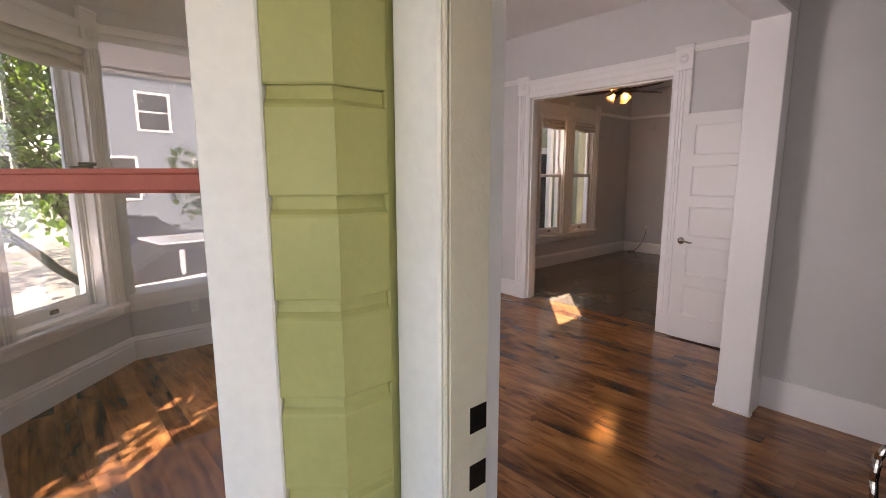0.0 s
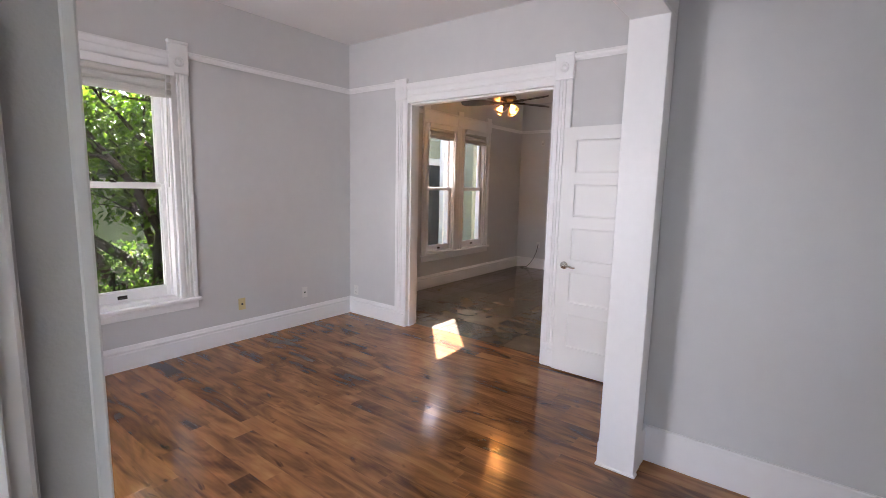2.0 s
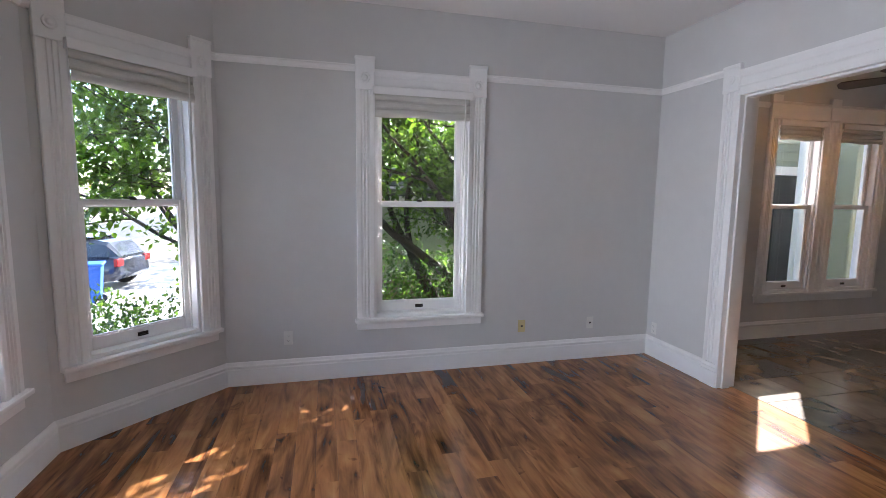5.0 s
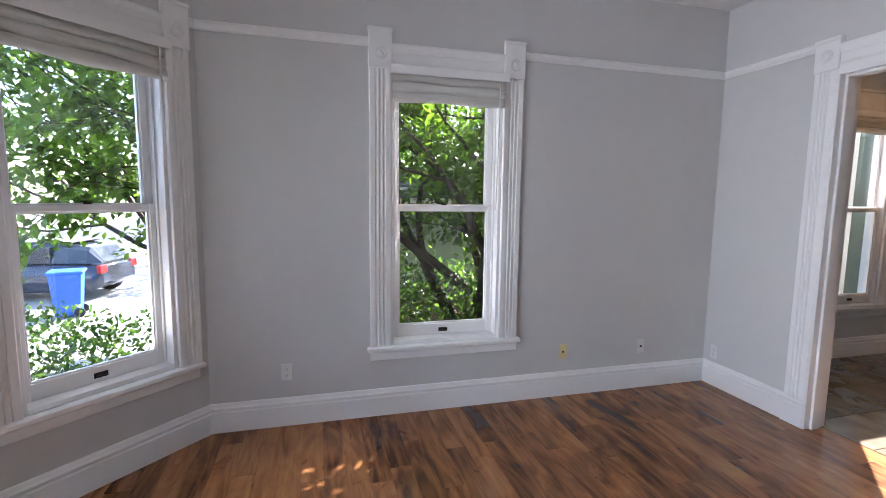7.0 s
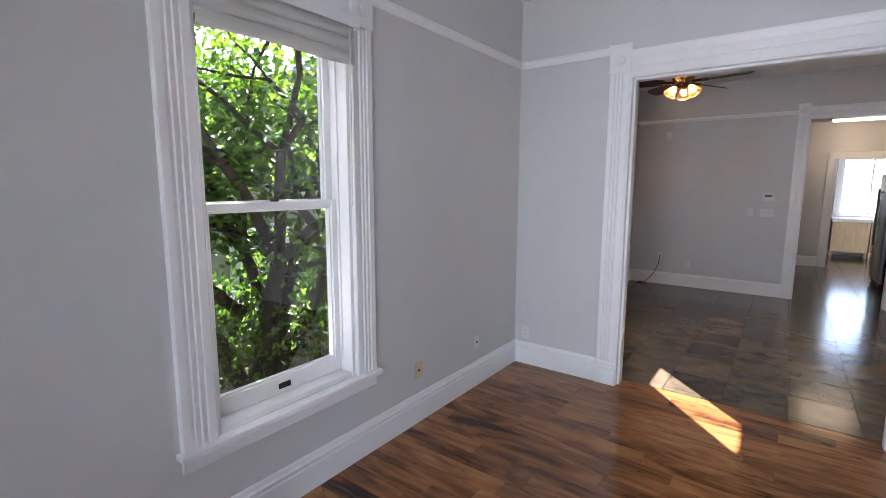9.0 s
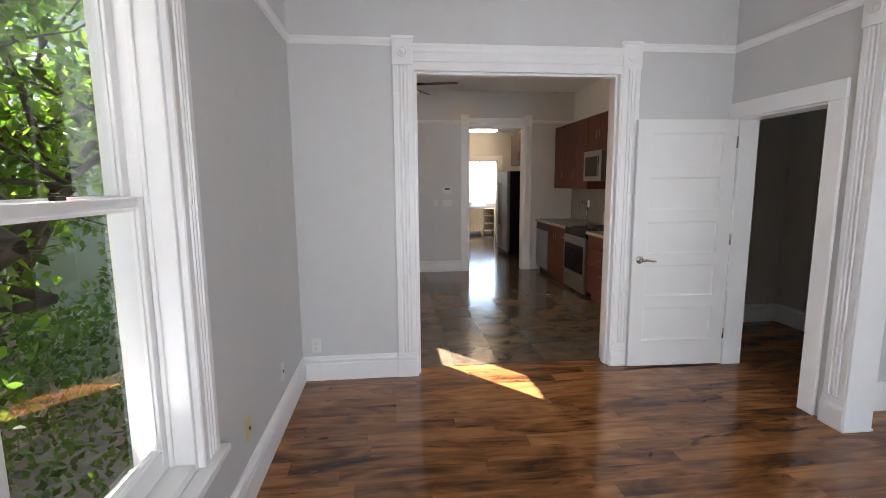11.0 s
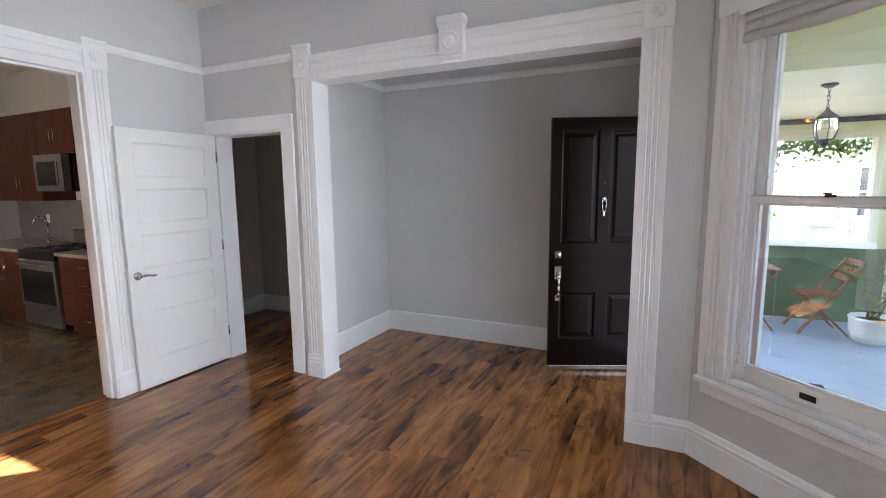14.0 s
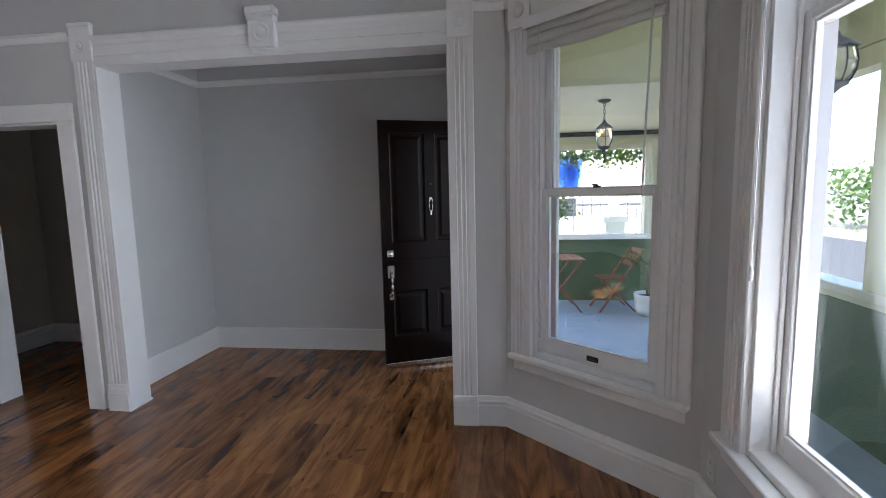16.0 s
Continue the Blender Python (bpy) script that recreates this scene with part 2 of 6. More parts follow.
def wall_frame(p0, p1):
    """Local frame of a wall: x along it from p0 to p1, y into the room (to the left of p0 to p1), z up."""
    a, b = Vector((*p0, 0)), Vector((*p1, 0))
    u = (b - a).normalized()
    v = Vector((-u.y, u.x, 0))
    m = Matrix.Identity(4)
    for r in range(3):
        m[r][0], m[r][1], m[r][2], m[r][3] = u[r], v[r], (0, 0, 1)[r], a[r]
    return m, (b - a).length


def wall(name, p0, p1, z0, z1, thick, holes=(), mats=None, label="", e0=0.0, e1=0.0):
    """A wall with holes (s0, s1, z0, z1) right through it; its room face lies on p0 to p1, its body behind that face."""
    m, length = wall_frame(p0, p1)
    xs = sorted({-e0, length + e1, *(h[0] for h in holes), *(h[1] for h in holes)})
    zs = sorted({z0, z1, *(h[2] for h in holes), *(h[3] for h in holes)})
    nx, nz = len(xs) - 1, len(zs) - 1

    def solid(i, k):
        if not (0 <= i < nx and 0 <= k < nz):
            return False
        cx, cz = (xs[i] + xs[i + 1]) / 2, (zs[k] + zs[k + 1]) / 2
        return not any(h[0] < cx < h[1] and h[2] < cz < h[3] for h in holes)

    bm = bmesh.new()
    cache = {}

    def v(x, y, z):
        key = (round(x, 5), round(y, 5), round(z, 5))
        if key not in cache:
            cache[key] = bm.verts.new((x, y, z))
        return cache[key]

    def quad(mi, *c):
        f = bm.faces.new([v(*k) for k in c])
        f.material_index = mi

    for i in range(nx):
        for k in range(nz):
            if not solid(i, k):
                continue
            a, b, c, d = xs[i], xs[i + 1], zs[k], zs[k + 1]
            quad(0, (a, 0, c), (a, 0, d), (b, 0, d), (b, 0, c))
            quad(1, (a, -thick, c), (b, -thick, c), (b, -thick, d), (a, -thick, d))
            if not solid(i - 1, k):
                quad(0, (a, 0, c), (a, -thick, c), (a, -thick, d), (a, 0, d))
            if not solid(i + 1, k):
                quad(0, (b, 0, c), (b, 0, d), (b, -thick, d), (b, -thick, c))
            if not solid(i, k - 1):
                quad(0, (a, 0, c), (b, 0, c), (b, -thick, c), (a, -thick, c))
            if not solid(i, k + 1):
                quad(0, (a, 0, d), (a, -thick, d), (b, -thick, d), (b, 0, d))
    ob = part(name, bm, mats or [M_WALL, M_EXT_CREAM], m=m)
    tagged(ob, label or "light grey painted plaster wall", "wall", kind="structure")
    return ob, m, length


# moulding profiles: (out from the wall, up)
BASE_PROF = [(0, 0), (0.024, 0), (0.024, 0.135), (0.020, 0.142), (0.020, 0.150), (0.026, 0.156), (0.026, 0.166), (0.018, 0.174), (0.012, 0.190), (0.008, 0.196), (0, 0.196)]
FLAT_PROF = [(0, 0), (0.020, 0), (0.020, 0.205), (0.016, 0.210), (0, 0.210)]
RAIL_PROF = [(0, 0), (0.012, 0), (0.016, 0.012), (0.026, 0.022), (0.030, 0.034), (0.026, 0.046), (0.030, 0.052), (0, 0.055)]


def moulding(name, m, s0, s1, z, prof, label, category, c0=0.0, c1=0.0, material=None):
    """A straight run of moulding on a wall from s0 to s1; c0 and c1 slant the ends for corners (how far the front edge moves per metre out)."""
    bm = bmesh.new()
    rings = []
    for s, c in ((s0, c0), (s1, c1)):
        rings.append([bm.verts.new((s + c * u, u, z + v)) for u, v in prof])
    n = len(prof)
    for k in range(n):
        bm.faces.new((rings[0][k], rings[1][k], rings[1][(k + 1) % n], rings[0][(k + 1) % n]))
    bm.faces.new(rings[0])
    bm.faces.new(rings[1][::-1])
    bmesh.ops.recalc_face_normals(bm, faces=bm.faces[:])
    return tagged(part(name, bm, material or M_TRIM, m=m), label, category, kind="structure")


def fluted(w, d):
    """Outline (across, out) of a fluted casing of width w and thickness d."""
    p = [(0, 0), (0, d * 0.8), (0.006, d)]
    n = 3
    f0, f1 = 0.034, w - 0.034
    step = (f1 - f0) / n
    for k in range(n):
        a = f0 + k * step
        p += [(a + 0.004, d), (a + step * 0.3, d - 0.009), (a + step * 0.7, d - 0.009), (a + step - 0.004, d)]
    return p + [(w - 0.006, d), (w, d * 0.8), (w, 0)]


def casing_post(bm, x, w, d, z0, z1, flute_lo=0.0):
    """A fluted upright from z0 to z1 with its left edge at x."""
    pr = fluted(w, d)
    sweep(bm, pr, [((x, 0, z0), (1, 0, 0), (0, 1, 0)), ((x, 0, z1), (1, 0, 0), (0, 1, 0))])


def rosette(bm, x, z, d, r=0.034):
    """A turned bull's-eye at (x, z), standing out from d."""
    prof = [(r, 0), (r, 0.006), (r * 0.86, 0.010), (r * 0.72, 0.004), (r * 0.5, 0.003), (r * 0.42, 0.011), (r * 0.2, 0.013), (0, 0.014)]
    lathe(bm, prof, 18, Matrix.Translation((x, d, z)) @ Matrix.Rotation(radians(-90), 4, "X"))


def surround(parent, x0, x1, zh, w=0.15, d=0.026, zb=0.0, top=2.66, foot=True, head_h=0.175, material=None):
    """Victorian trim round an opening x0..x1, head at zh: fluted posts, plinths, ear blocks with rosettes and a moulded head."""
    material = material or M_TRIM
    for x in (x0 - w, x1):
        bm = bmesh.new()
        lo = zb
        if foot:
            bx(bm, x - 0.006, x + w + 0.006, 0, d + 0.010, zb, zb + 0.135, bev=0.003)
            bx(bm, x - 0.003, x + w + 0.003, 0, d + 0.006, zb + 0.135, zb + 0.165, bev=0.003)
            bx(bm, x - 0.001, x + w + 0.001, 0, d + 0.003, zb + 0.165, zb + 0.200, bev=0.003)
            lo = zb + 0.20
        casing_post(bm, x, w, d, lo, zh + 0.02)
        part("casing", bm, material, parent)
        bm = bmesh.new()
        bx(bm, x - 0.004, x + w + 0.004, 0, d + 0.008, zh + 0.02, top, bev=0.004)
        bx(bm, x - 0.008, x + w + 0.008, 0, d + 0.014, top - 0.022, top + 0.003, bev=0.004)
        block = part("ear_block", bm, material, parent)
        bm = bmesh.new()
        rosette(bm, x + w / 2, zh + 0.115, d + 0.008, r=0.040)
        part("rosette", bm, material, block)
    bm = bmesh.new()
    h0, h1 = zh, zh + head_h
    prof = [(0, 0), (d - 0.004, 0), (d - 0.004, 0.045), (d, 0.050), (d, 0.058), (d - 0.006, 0.062), (d - 0.006, head_h - 0.06), (d, head_h - 0.052), (d + 0.004, head_h - 0.03), (d + 0.012, head_h - 0.012), (d + 0.012, head_h), (0, head_h)]
    sweep(bm, prof, [((x0 - 0.001, 0, h0), (0, 1, 0), (0, 0, 1)), ((x1 + 0.001, 0, h0), (0, 1, 0), (0, 0, 1))])
    part("head_casing", bm, material, parent)


def sash(parent, name, x0, x1, z0, z1, y, stile=0.045, top=0.04, bot=0.06, t=0.038, material=None, ext=None, glass_y=None):
    """A sash with its frame and a pane. material on the room side, ext on the weather side."""
    bm = bmesh.new()
    for b in ((x0, x0 + stile, y - t, y, z0, z1), (x1 - stile, x1, y - t, y, z0, z1), (x0 + stile, x1 - stile, y - t, y, z0, z0 + bot), (x0 + stile, x1 - stile, y - t, y, z1 - top, z1)):
        bx(bm, *b, bev=0.003)
    # glazing bead
    g = 0.010
    a0, a1, c0, c1 = x0 + stile, x1 - stile, z0 + bot, z1 - top
    for b in ((a0, a0 + g, y - t + 0.004, y - 0.010, c0, c1), (a1 - g, a1, y - t + 0.004, y - 0.010, c0, c1), (a0 + g, a1 - g, y - t + 0.004, y - 0.010, c0, c0 + g), (a0 + g, a1 - g, y - t + 0.004, y - 0.010, c1 - g, c1)):
        bx(bm, *b)
    if ext is not None:
        bm.normal_update()
        for f in bm.faces:
            if f.normal.y < -0.5:
                f.material_index = 1
    s = part(name, bm, [material or M_TRIM, ext or material or M_TRIM], parent)
    pane = part("pane", B((a0 + 0.002, a1 - 0.002, y - t * 0.6, y - t * 0.6 + 0.004, c0 + 0.002, c1 - 0.002)), M_GLASS, s, "clear glass")
    pane.visible_shadow = False
    return s


def blind(m, x0, x1, ztop, y, drop, wand=True, cord=0.0):
    """A pale roman blind, pulled up into a short stack of soft folds under its head rail."""
    t = thing("window_blind", m @ Matrix.Translation(((x0 + x1) / 2, y, ztop)), "off-white fabric blind pulled up under the window head", "blind", "raised blinds")
    w = (x1 - x0) / 2
    part("headrail", B((-w, w, -0.012, 0.032, -0.035, 0), bev=0.004), M_BLIND, t)
    part("valance", B((-w - 0.012, w + 0.012, 0.034, 0.046, -0.048, 0.012), (-w - 0.012, -w - 0.001, -0.002, 0.034, -0.048, 0.012), (w + 0.001, w + 0.012, -0.002, 0.034, -0.048, 0.012), bev=0.002), M_TRIM, t, "white valance board")
    bm = bmesh.new()
    rnd = random.Random(int(1000 * (x0 + ztop + m[0][3])))
    n, folds = 26, 3
    for f in range(folds):
        zt, zb = -0.035 - f * (drop - 0.035) / folds, -0.035 - (f + 1) * (drop - 0.035) / folds
        prev = None
        ph = rnd.random() * 6
        for k in range(n + 1):
            u = k / n
            x = -w + 0.006 + u * (2 * w - 0.012)
            bul = 0.014 + 0.006 * math.sin(u * 11 + ph) + 0.003 * f
            sag = 0.006 * math.sin(u * 9.0 + ph * 2) - (0.003 * math.sin(u * math.pi) if f == folds - 1 else 0)
            ring = [bm.verts.new(c) for c in ((x, 0.0, zt + 0.01), (x, bul, zt - 0.006), (x, bul + 0.006, (zt + zb) / 2), (x, bul * 0.8, zb + sag), (x, 0.0, zb + 0.006 + sag))]
            if prev:
                for j in range(4):
                    fc = bm.faces.new((prev[j], ring[j], ring[j + 1], prev[j + 1]))
                    fc.smooth = True
            prev = ring
    bmesh.ops.recalc_face_normals(bm, faces=bm.faces[:])
    part("folds", bm, M_BLIND, t, "soft creased fabric folds")
    if wand:
        bm = bmesh.new()
        tube(bm, (-w + 0.05, 0.036, -0.03), (-w + 0.075, 0.05, -0.95), 0.005, 0.005, 8)
        part("wand", bm, M_PLASTIC, t, "thin white tilt wand")
    if cord:
        bm = bmesh.new()
        tube(bm, (w - 0.10, 0.034, -0.03), (w - 0.11, 0.040, -cord), 0.002, 0.002, 6)
        lathe(bm, [(0, -0.05), (0.008, -0.045), (0.009, -0.02), (0.004, 0), (0, 0)], 10, Matrix.Translation((w - 0.11, 0.040, -cord)))
        part("cord", bm, M_PLASTIC, t, "white pull cord with a tassel")
    return t


def window(name, m, x0, x1, z0, z1, meet, depth, casing=0.15, sill_over=0.02, ext=None, top=2.68, blind_drop=0.225, wand=True, cord=0.0, head_h=0.185, ext_trim=True, cl=None, cr=None, inset=0.088):
    """A double-hung window in a wall's local frame: opening x0..x1, z0..z1; meet is the middle of the meeting rail."""
    ext = ext or M_RED
    w = thing(name, m, "white painted double-hung window with fluted trim", "window", kind="structure")
    # frame lining the opening
    f = 0.022
    for b in ((x0, x0 + f, -depth, 0, z0, z1), (x1 - f, x1, -depth, 0, z0, z1), (x0 + f, x1 - f, -depth, 0, z1 - f, z1)):
        part("window_frame", B(b, bev=0.002), M_TRIM, w)
    part("window_frame", B((x0 + f, x1 - f, -depth - 0.03, -0.001, z0, z0 + 0.03), bev=0.003), M_TRIM, w)
    # stop beads
    for b in ((x0 + f, x0 + f + 0.014, -inset + 0.002, -inset + 0.018, z0 + 0.03, z1 - f), (x1 - f - 0.014, x1 - f, -inset + 0.002, -inset + 0.018, z0 + 0.03, z1 - f)):
        part("stop_bead", B(b, bev=0.003), M_TRIM, w)
    a, b_ = x0 + f + 0.001, x1 - f - 0.001
    up = sash(w, "upper_sash", a, b_, meet - 0.02, z1 - f - 0.001, -inset - 0.042, bot=0.036, top=0.05, ext=ext)
    lo = sash(w, "lower_sash", a, b_, z0 + 0.031, meet + 0.02, -inset, bot=0.085, top=0.036, ext=ext)
    part("sash_lift", B(((x0 + x1) / 2 - 0.035, (x0 + x1) / 2 + 0.035, -inset, -inset + 0.006, z0 + 0.055, z0 + 0.085), ((x0 + x1) / 2 - 0.028, (x0 + x1) / 2 + 0.028, -inset + 0.004, -inset + 0.016, z0 + 0.060, z0 + 0.068), bev=0.002), M_BRONZE, lo, "dark bronze sash lift")
    part("sash_lock", B(((x0 + x1) / 2 - 0.02, (x0 + x1) / 2 + 0.02, -inset - 0.025, -inset - 0.006, meet + 0.020, meet + 0.032), ((x0 + x1) / 2 - 0.006, (x0 + x1) / 2 + 0.03, -inset - 0.02, -inset - 0.01, meet + 0.032, meet + 0.04), bev=0.002), M_BRONZE, lo, "dark bronze sash lock")
    # stool, apron and trim
    sx0, sx1 = x0 - (cl or casing) - sill_over, x1 + (cr or casing) + sill_over
    part("window_sill", B((sx0, sx1, 0.0005, 0.060, z0 - 0.028, z0 + 0.002), bev=0.005), M_TRIM, w)
    part("apron", B((sx0 + 0.02, sx1 - 0.02, 0, 0.020, z0 - 0.098, z0 - 0.028), (sx0 + 0.02, sx1 - 0.02, 0.020, 0.026, z0 - 0.045, z0 - 0.028), bev=0.003), M_TRIM, w)
    surround(w, x0, x1, z1, casing, zb=z0 + 0.002, top=top, foot=False, head_h=head_h)
    if blind_drop:
        blind(m, x0 - 0.005, x1 + 0.005, z1 + 0.035, 0.029, blind_drop, wand, cord)
    if ext_trim:
        for b in ((x0 - 0.10, x0, -depth - 0.03, -depth, z0 - 0.02, z1 + 0.10), (x1, x1 + 0.10, -depth - 0.03, -depth, z0 - 0.02, z1 + 0.10), (x0, x1, -depth - 0.03, -depth, z1, z1 + 0.10), (x0 - 0.13, x1 + 0.13, -depth - 0.06, -depth, z0 - 0.06, z0 - 0.02)):
            part("exterior_casing", B(b, bev=0.004), M_EXT_WHITE, w, "white exterior casing")
    return w


# ---- the rooms: plan ----
CEIL = 3.10
XW, YN, XE, XF = -4.345, 4.31, -0.845, 0.545      # parlour west, north, east faces; foyer east face
BW, BSW, BSE, BE = (-4.345, 0.345), (-3.52, -0.46), (-1.60, -0.46), (-0.845, 0.41)
DW, DN = -4.50, 8.76                                # dining west and north faces
YF, YFN = 0.66, 3.33                                # foyer south and north faces

# wall_west runs south so that the room lies to its left
W_WEST = wall("wall_west", (XW, YN), BW, 0, CEIL, 0.20, [(YN - 2.36, YN - 1.545, 0.51, 2.40)], e1=0.02)
W_BAYW = wall("wall_bay_west", BW, BSW, 0, CEIL, 0.20, [(0.20, 0.955, 0.51, 2.40)], [M_WALL, M_SIDING], e0=0.06, e1=0.06)
W_BAYS = wall("wall_bay_south", BSW, BSE, 0, CEIL, 0.20, [(0.43, 1.54, 0.51, 2.40)], [M_WALL, M_SIDING], e0=0.06, e1=0.06)
LBE = (Vector(BE) - Vector(BSE)).length
W_BAYE = wall("wall_bay_east", BSE, BE, 0, CEIL, 0.135, [(0.20, LBE - 0.20, 0.51, 2.40)], [M_WALL, M_SIDING], e0=0.06)
# east wall: arch to the foyer and the closet door
W_EAST = wall("wall_east", BE, (XE, YN), 0, CEIL, 0.145, [(0.745 - 0.41, 3.10 - 0.41, -0.01, 2.40), (3.43 - 0.41, 4.215 - 0.41, -0.01, 2.045)], [M_WALL, M_WALL], e0=-0.046)
tagged(part("wall_corner", B((XE, -0.7645, 0.411, 0.4555, 0, CEIL)), M_WALL), "pale grey painted wall corner beside the bay", "wall", kind="structure")
# north wall, with the wide cased opening to the dining room
W_NORTH = wall("wall_north", (XE, YN), (XW, YN), 0, CEIL, 0.14, [(XE + 1.80, XE + 3.44, -0.01, 2.40)], [M_WALL, M_WALL], e0=0.16, e1=0.16)
# foyer
wall("wall_foyer_east", (XF, YF), (XF, YFN), 0, CEIL, 0.16, e0=0.2, e1=0.13)
wall("wall_foyer_north", (XF, YFN), (XE + 0.165, YFN), 0, CEIL, 0.10, mats=[M_WALL, M_CLOSET], e1=0.021)
W_FRONT = wall("wall_foyer_south", (XE + 0.165, YF), (XF, YF), -0.3, CEIL, 0.21, [(-0.623 - XE - 0.165, 0.42 - XE - 0.165, -0.02, 2.11)], [M_WALL, M_SIDING], e0=0.021)
# closet
wall("wall_closet_back", (0.62, 3.43), (0.62, 5.30), 0, CEIL, 0.1, mats=[M_CLOSET, M_CLOSET], e1=0.021)
wall("wall_closet_north", (0.62, 5.30), (XE + 0.165, 5.30), 0, CEIL, 0.1, mats=[M_CLOSET, M_CLOSET], e1=0.021)
wall("wall_closet_west", (XE + 0.165, 5.30), (XE + 0.165, 4.45), 0, CEIL, 0.06, mats=[M_CLOSET, M_WALL])

# ceilings
tagged(part("ceiling", B((XW - 0.1, XF + 0.1, -0.7, YN + 0.06, CEIL, CEIL + 0.12)), M_CEIL), "off-white painted plaster ceiling", "ceiling", kind="structure")

# trim in the parlour
rail_l, base_l = "white painted picture rail", "tall white painted baseboard with a moulded cap"
def runs(frame_, spans):
    for s0, s1 in spans:
        moulding("picture_rail", frame_, s0, s1, 2.562, RAIL_PROF, rail_l, "picture rail")
def bases(frame_, spans, prof=None):
    for s0, s1 in spans:
        moulding("baseboard", frame_, s0, s1, 0.0, prof or BASE_PROF, base_l, "baseboard")

mW = W_WEST[1]; LW = W_WEST[2]
runs(mW, [(0, YN - 2.36 - 0.155), (YN - 1.545 + 0.155, LW)])
bases(mW, [(0.0, LW)])
window("window_1", mW, YN - 2.36, YN - 1.545, 0.51, 2.40, 1.495, 0.20, wand=True)
m = W_BAYW[1]
runs(m, [(0, 0.045), (1.105, W_BAYW[2])])
bases(m, [(0, W_BAYW[2])])
window("window_2", m, 0.20, 0.955, 0.51, 2.40, 1.495, 0.20, ext_trim=False, sill_over=0.0)
m = W_BAYS[1]
runs(m, [(0, 0.28), (1.69, W_BAYS[2])])
bases(m, [(0, W_BAYS[2])])
window("window_3", m, 0.43, 1.54, 0.51, 2.40, 2.04, 0.20, sill_over=0.02, ext_trim=False, cord=1.2)
m = W_BAYE[1]
runs(m, [(0, 0.045), (LBE - 0.045, LBE)])
bases(m, [(0, LBE)])
window("window_4", m, 0.20, LBE - 0.20, 0.51, 2.40, 1.495, 0.135, ext_trim=False, sill_over=0.0, cord=1.72, inset=0.042, blind_drop=0.185)
for ob in bpy.data.objects["window_4"].children_recursive:
    if ob.name.startswith("pane"):
        ob.data.materials[0] = M_GLASS_COATED

mE = W_EAST[1]
arch = thing("arch_trim", mE, "white fluted Victorian trim round the foyer opening", "trim", kind="structure")
surround(arch, 0.750 - 0.41, 3.10 - 0.41, 2.40)
part("jamb", B((0.743 - 0.41, 0.759 - 0.41, -0.147, 0.026, 0, 2.39), bev=0.003), M_TRIM, arch)
part("jamb", B((3.10 - 0.41 - 0.016, 3.10 - 0.41 + 0.002, -0.168, 0.026, 0, 2.39), bev=0.003), M_TRIM, arch)
part("jamb", B((0.745 - 0.41 - 0.002, 3.10 - 0.41 + 0.002, -0.168, 0.020, 2.385, 2.402), bev=0.003), M_TRIM, arch)
runs(mE, [(0, 0.19), (3.265 - 0.41, W_EAST[2])])
bases(mE, [(0, 0.195)])
closet = thing("door_1", mE, "white painted closet door casing", "door frame", kind="structure")
for b in ((3.43 - 0.41 - 0.125, 3.43 - 0.41, 0, 0.022, 0, 2.045), (4.215 - 0.41, 4.215 - 0.41 + 0.092, 0, 0.022, 0, 2.045), (3.43 - 0.41 - 0.125, 4.215 - 0.41 + 0.092, 0, 0.024, 2.045, 2.165)):
    part("casing", B(b, bev=0.004), M_TRIM, closet)
for b in ((3.43 - 0.41, 3.43 - 0.41 + 0.018, -0.165, 0.0, 0, 2.04), (4.215 - 0.41 - 0.018, 4.215 - 0.41, -0.165, 0.0, 0, 2.04), (3.43 - 0.41, 4.215 - 0.41, -0.165, 0.0, 2.03, 2.046)):
    part("jamb", B(b, bev=0.002), M_TRIM, closet)

mN = W_NORTH[1]
arch2 = thing("opening_trim", mN, "white fluted Victorian trim round the dining opening", "trim", kind="structure")
o0, o1 = XE + 1.80, XE + 3.44
surround(arch2, o0, o1, 2.40, top=2.625)
for b in ((o0 - 0.002, o0 + 0.016, -0.165, 0.026, 0, 2.39), (o1 - 0.016, o1 + 0.002, -0.165, 0.026, 0, 2.39), (o0, o1, -0.165, 0.020, 2.385, 2.402), (o0 + 0.016, o0 + 0.034, -0.10, -0.02, 0, 2.385), (o1 - 0.034, o1 - 0.016, -0.10, -0.02, 0, 2.385), (o0 + 0.034, o1 - 0.034, -0.10, -0.02, 2.367, 2.385)):
    part("jamb", B(b, bev=0.003), M_TRIM, arch2)
runs(mN, [(0, o0 - 0.155), (o1 + 0.155, W_NORTH[2])])
bases(mN, [(0, o0 - 0.157), (o1 + 0.157, W_NORTH[2])])


# ---- dining room and kitchen shell ----
KE, KN, PB, KC = -0.42, 12.4, 8.90, 2.82                      # kitchen east face, far partition, back of the passage wall
W_DW = wall("wall_dining_west", (DW, DN), (DW, YN + 0.14), 0, CEIL, 0.16, [(DN - 7.48, DN - 6.84, 0.52, 2.45), (DN - 6.58, DN - 5.94, 0.52, 2.45)], e0=0.1)
W_DN = wall("wall_dining_north", (KE, DN), (DW, DN), 0, CEIL, 0.14, [(KE + 1.31, KE + 2.29, -0.01, 2.50)], [M_WALL, M_WALL], e0=0.1, e1=0.1)
wall("wall_back_east", (KE + 0.6, KN + 0.14), (KE + 0.6, 14.75), 0, CEIL, 0.12)
W_DE = wall("wall_kitchen_east", (KE, 5.42), (KE, KN + 0.14), 0, CEIL, 0.12, mats=[M_WALL, M_CLOSET])
W_DS = wall("wall_dining_stub", (KE, 5.41), (XE + 0.10, 5.41), 0, CEIL, 0.01)
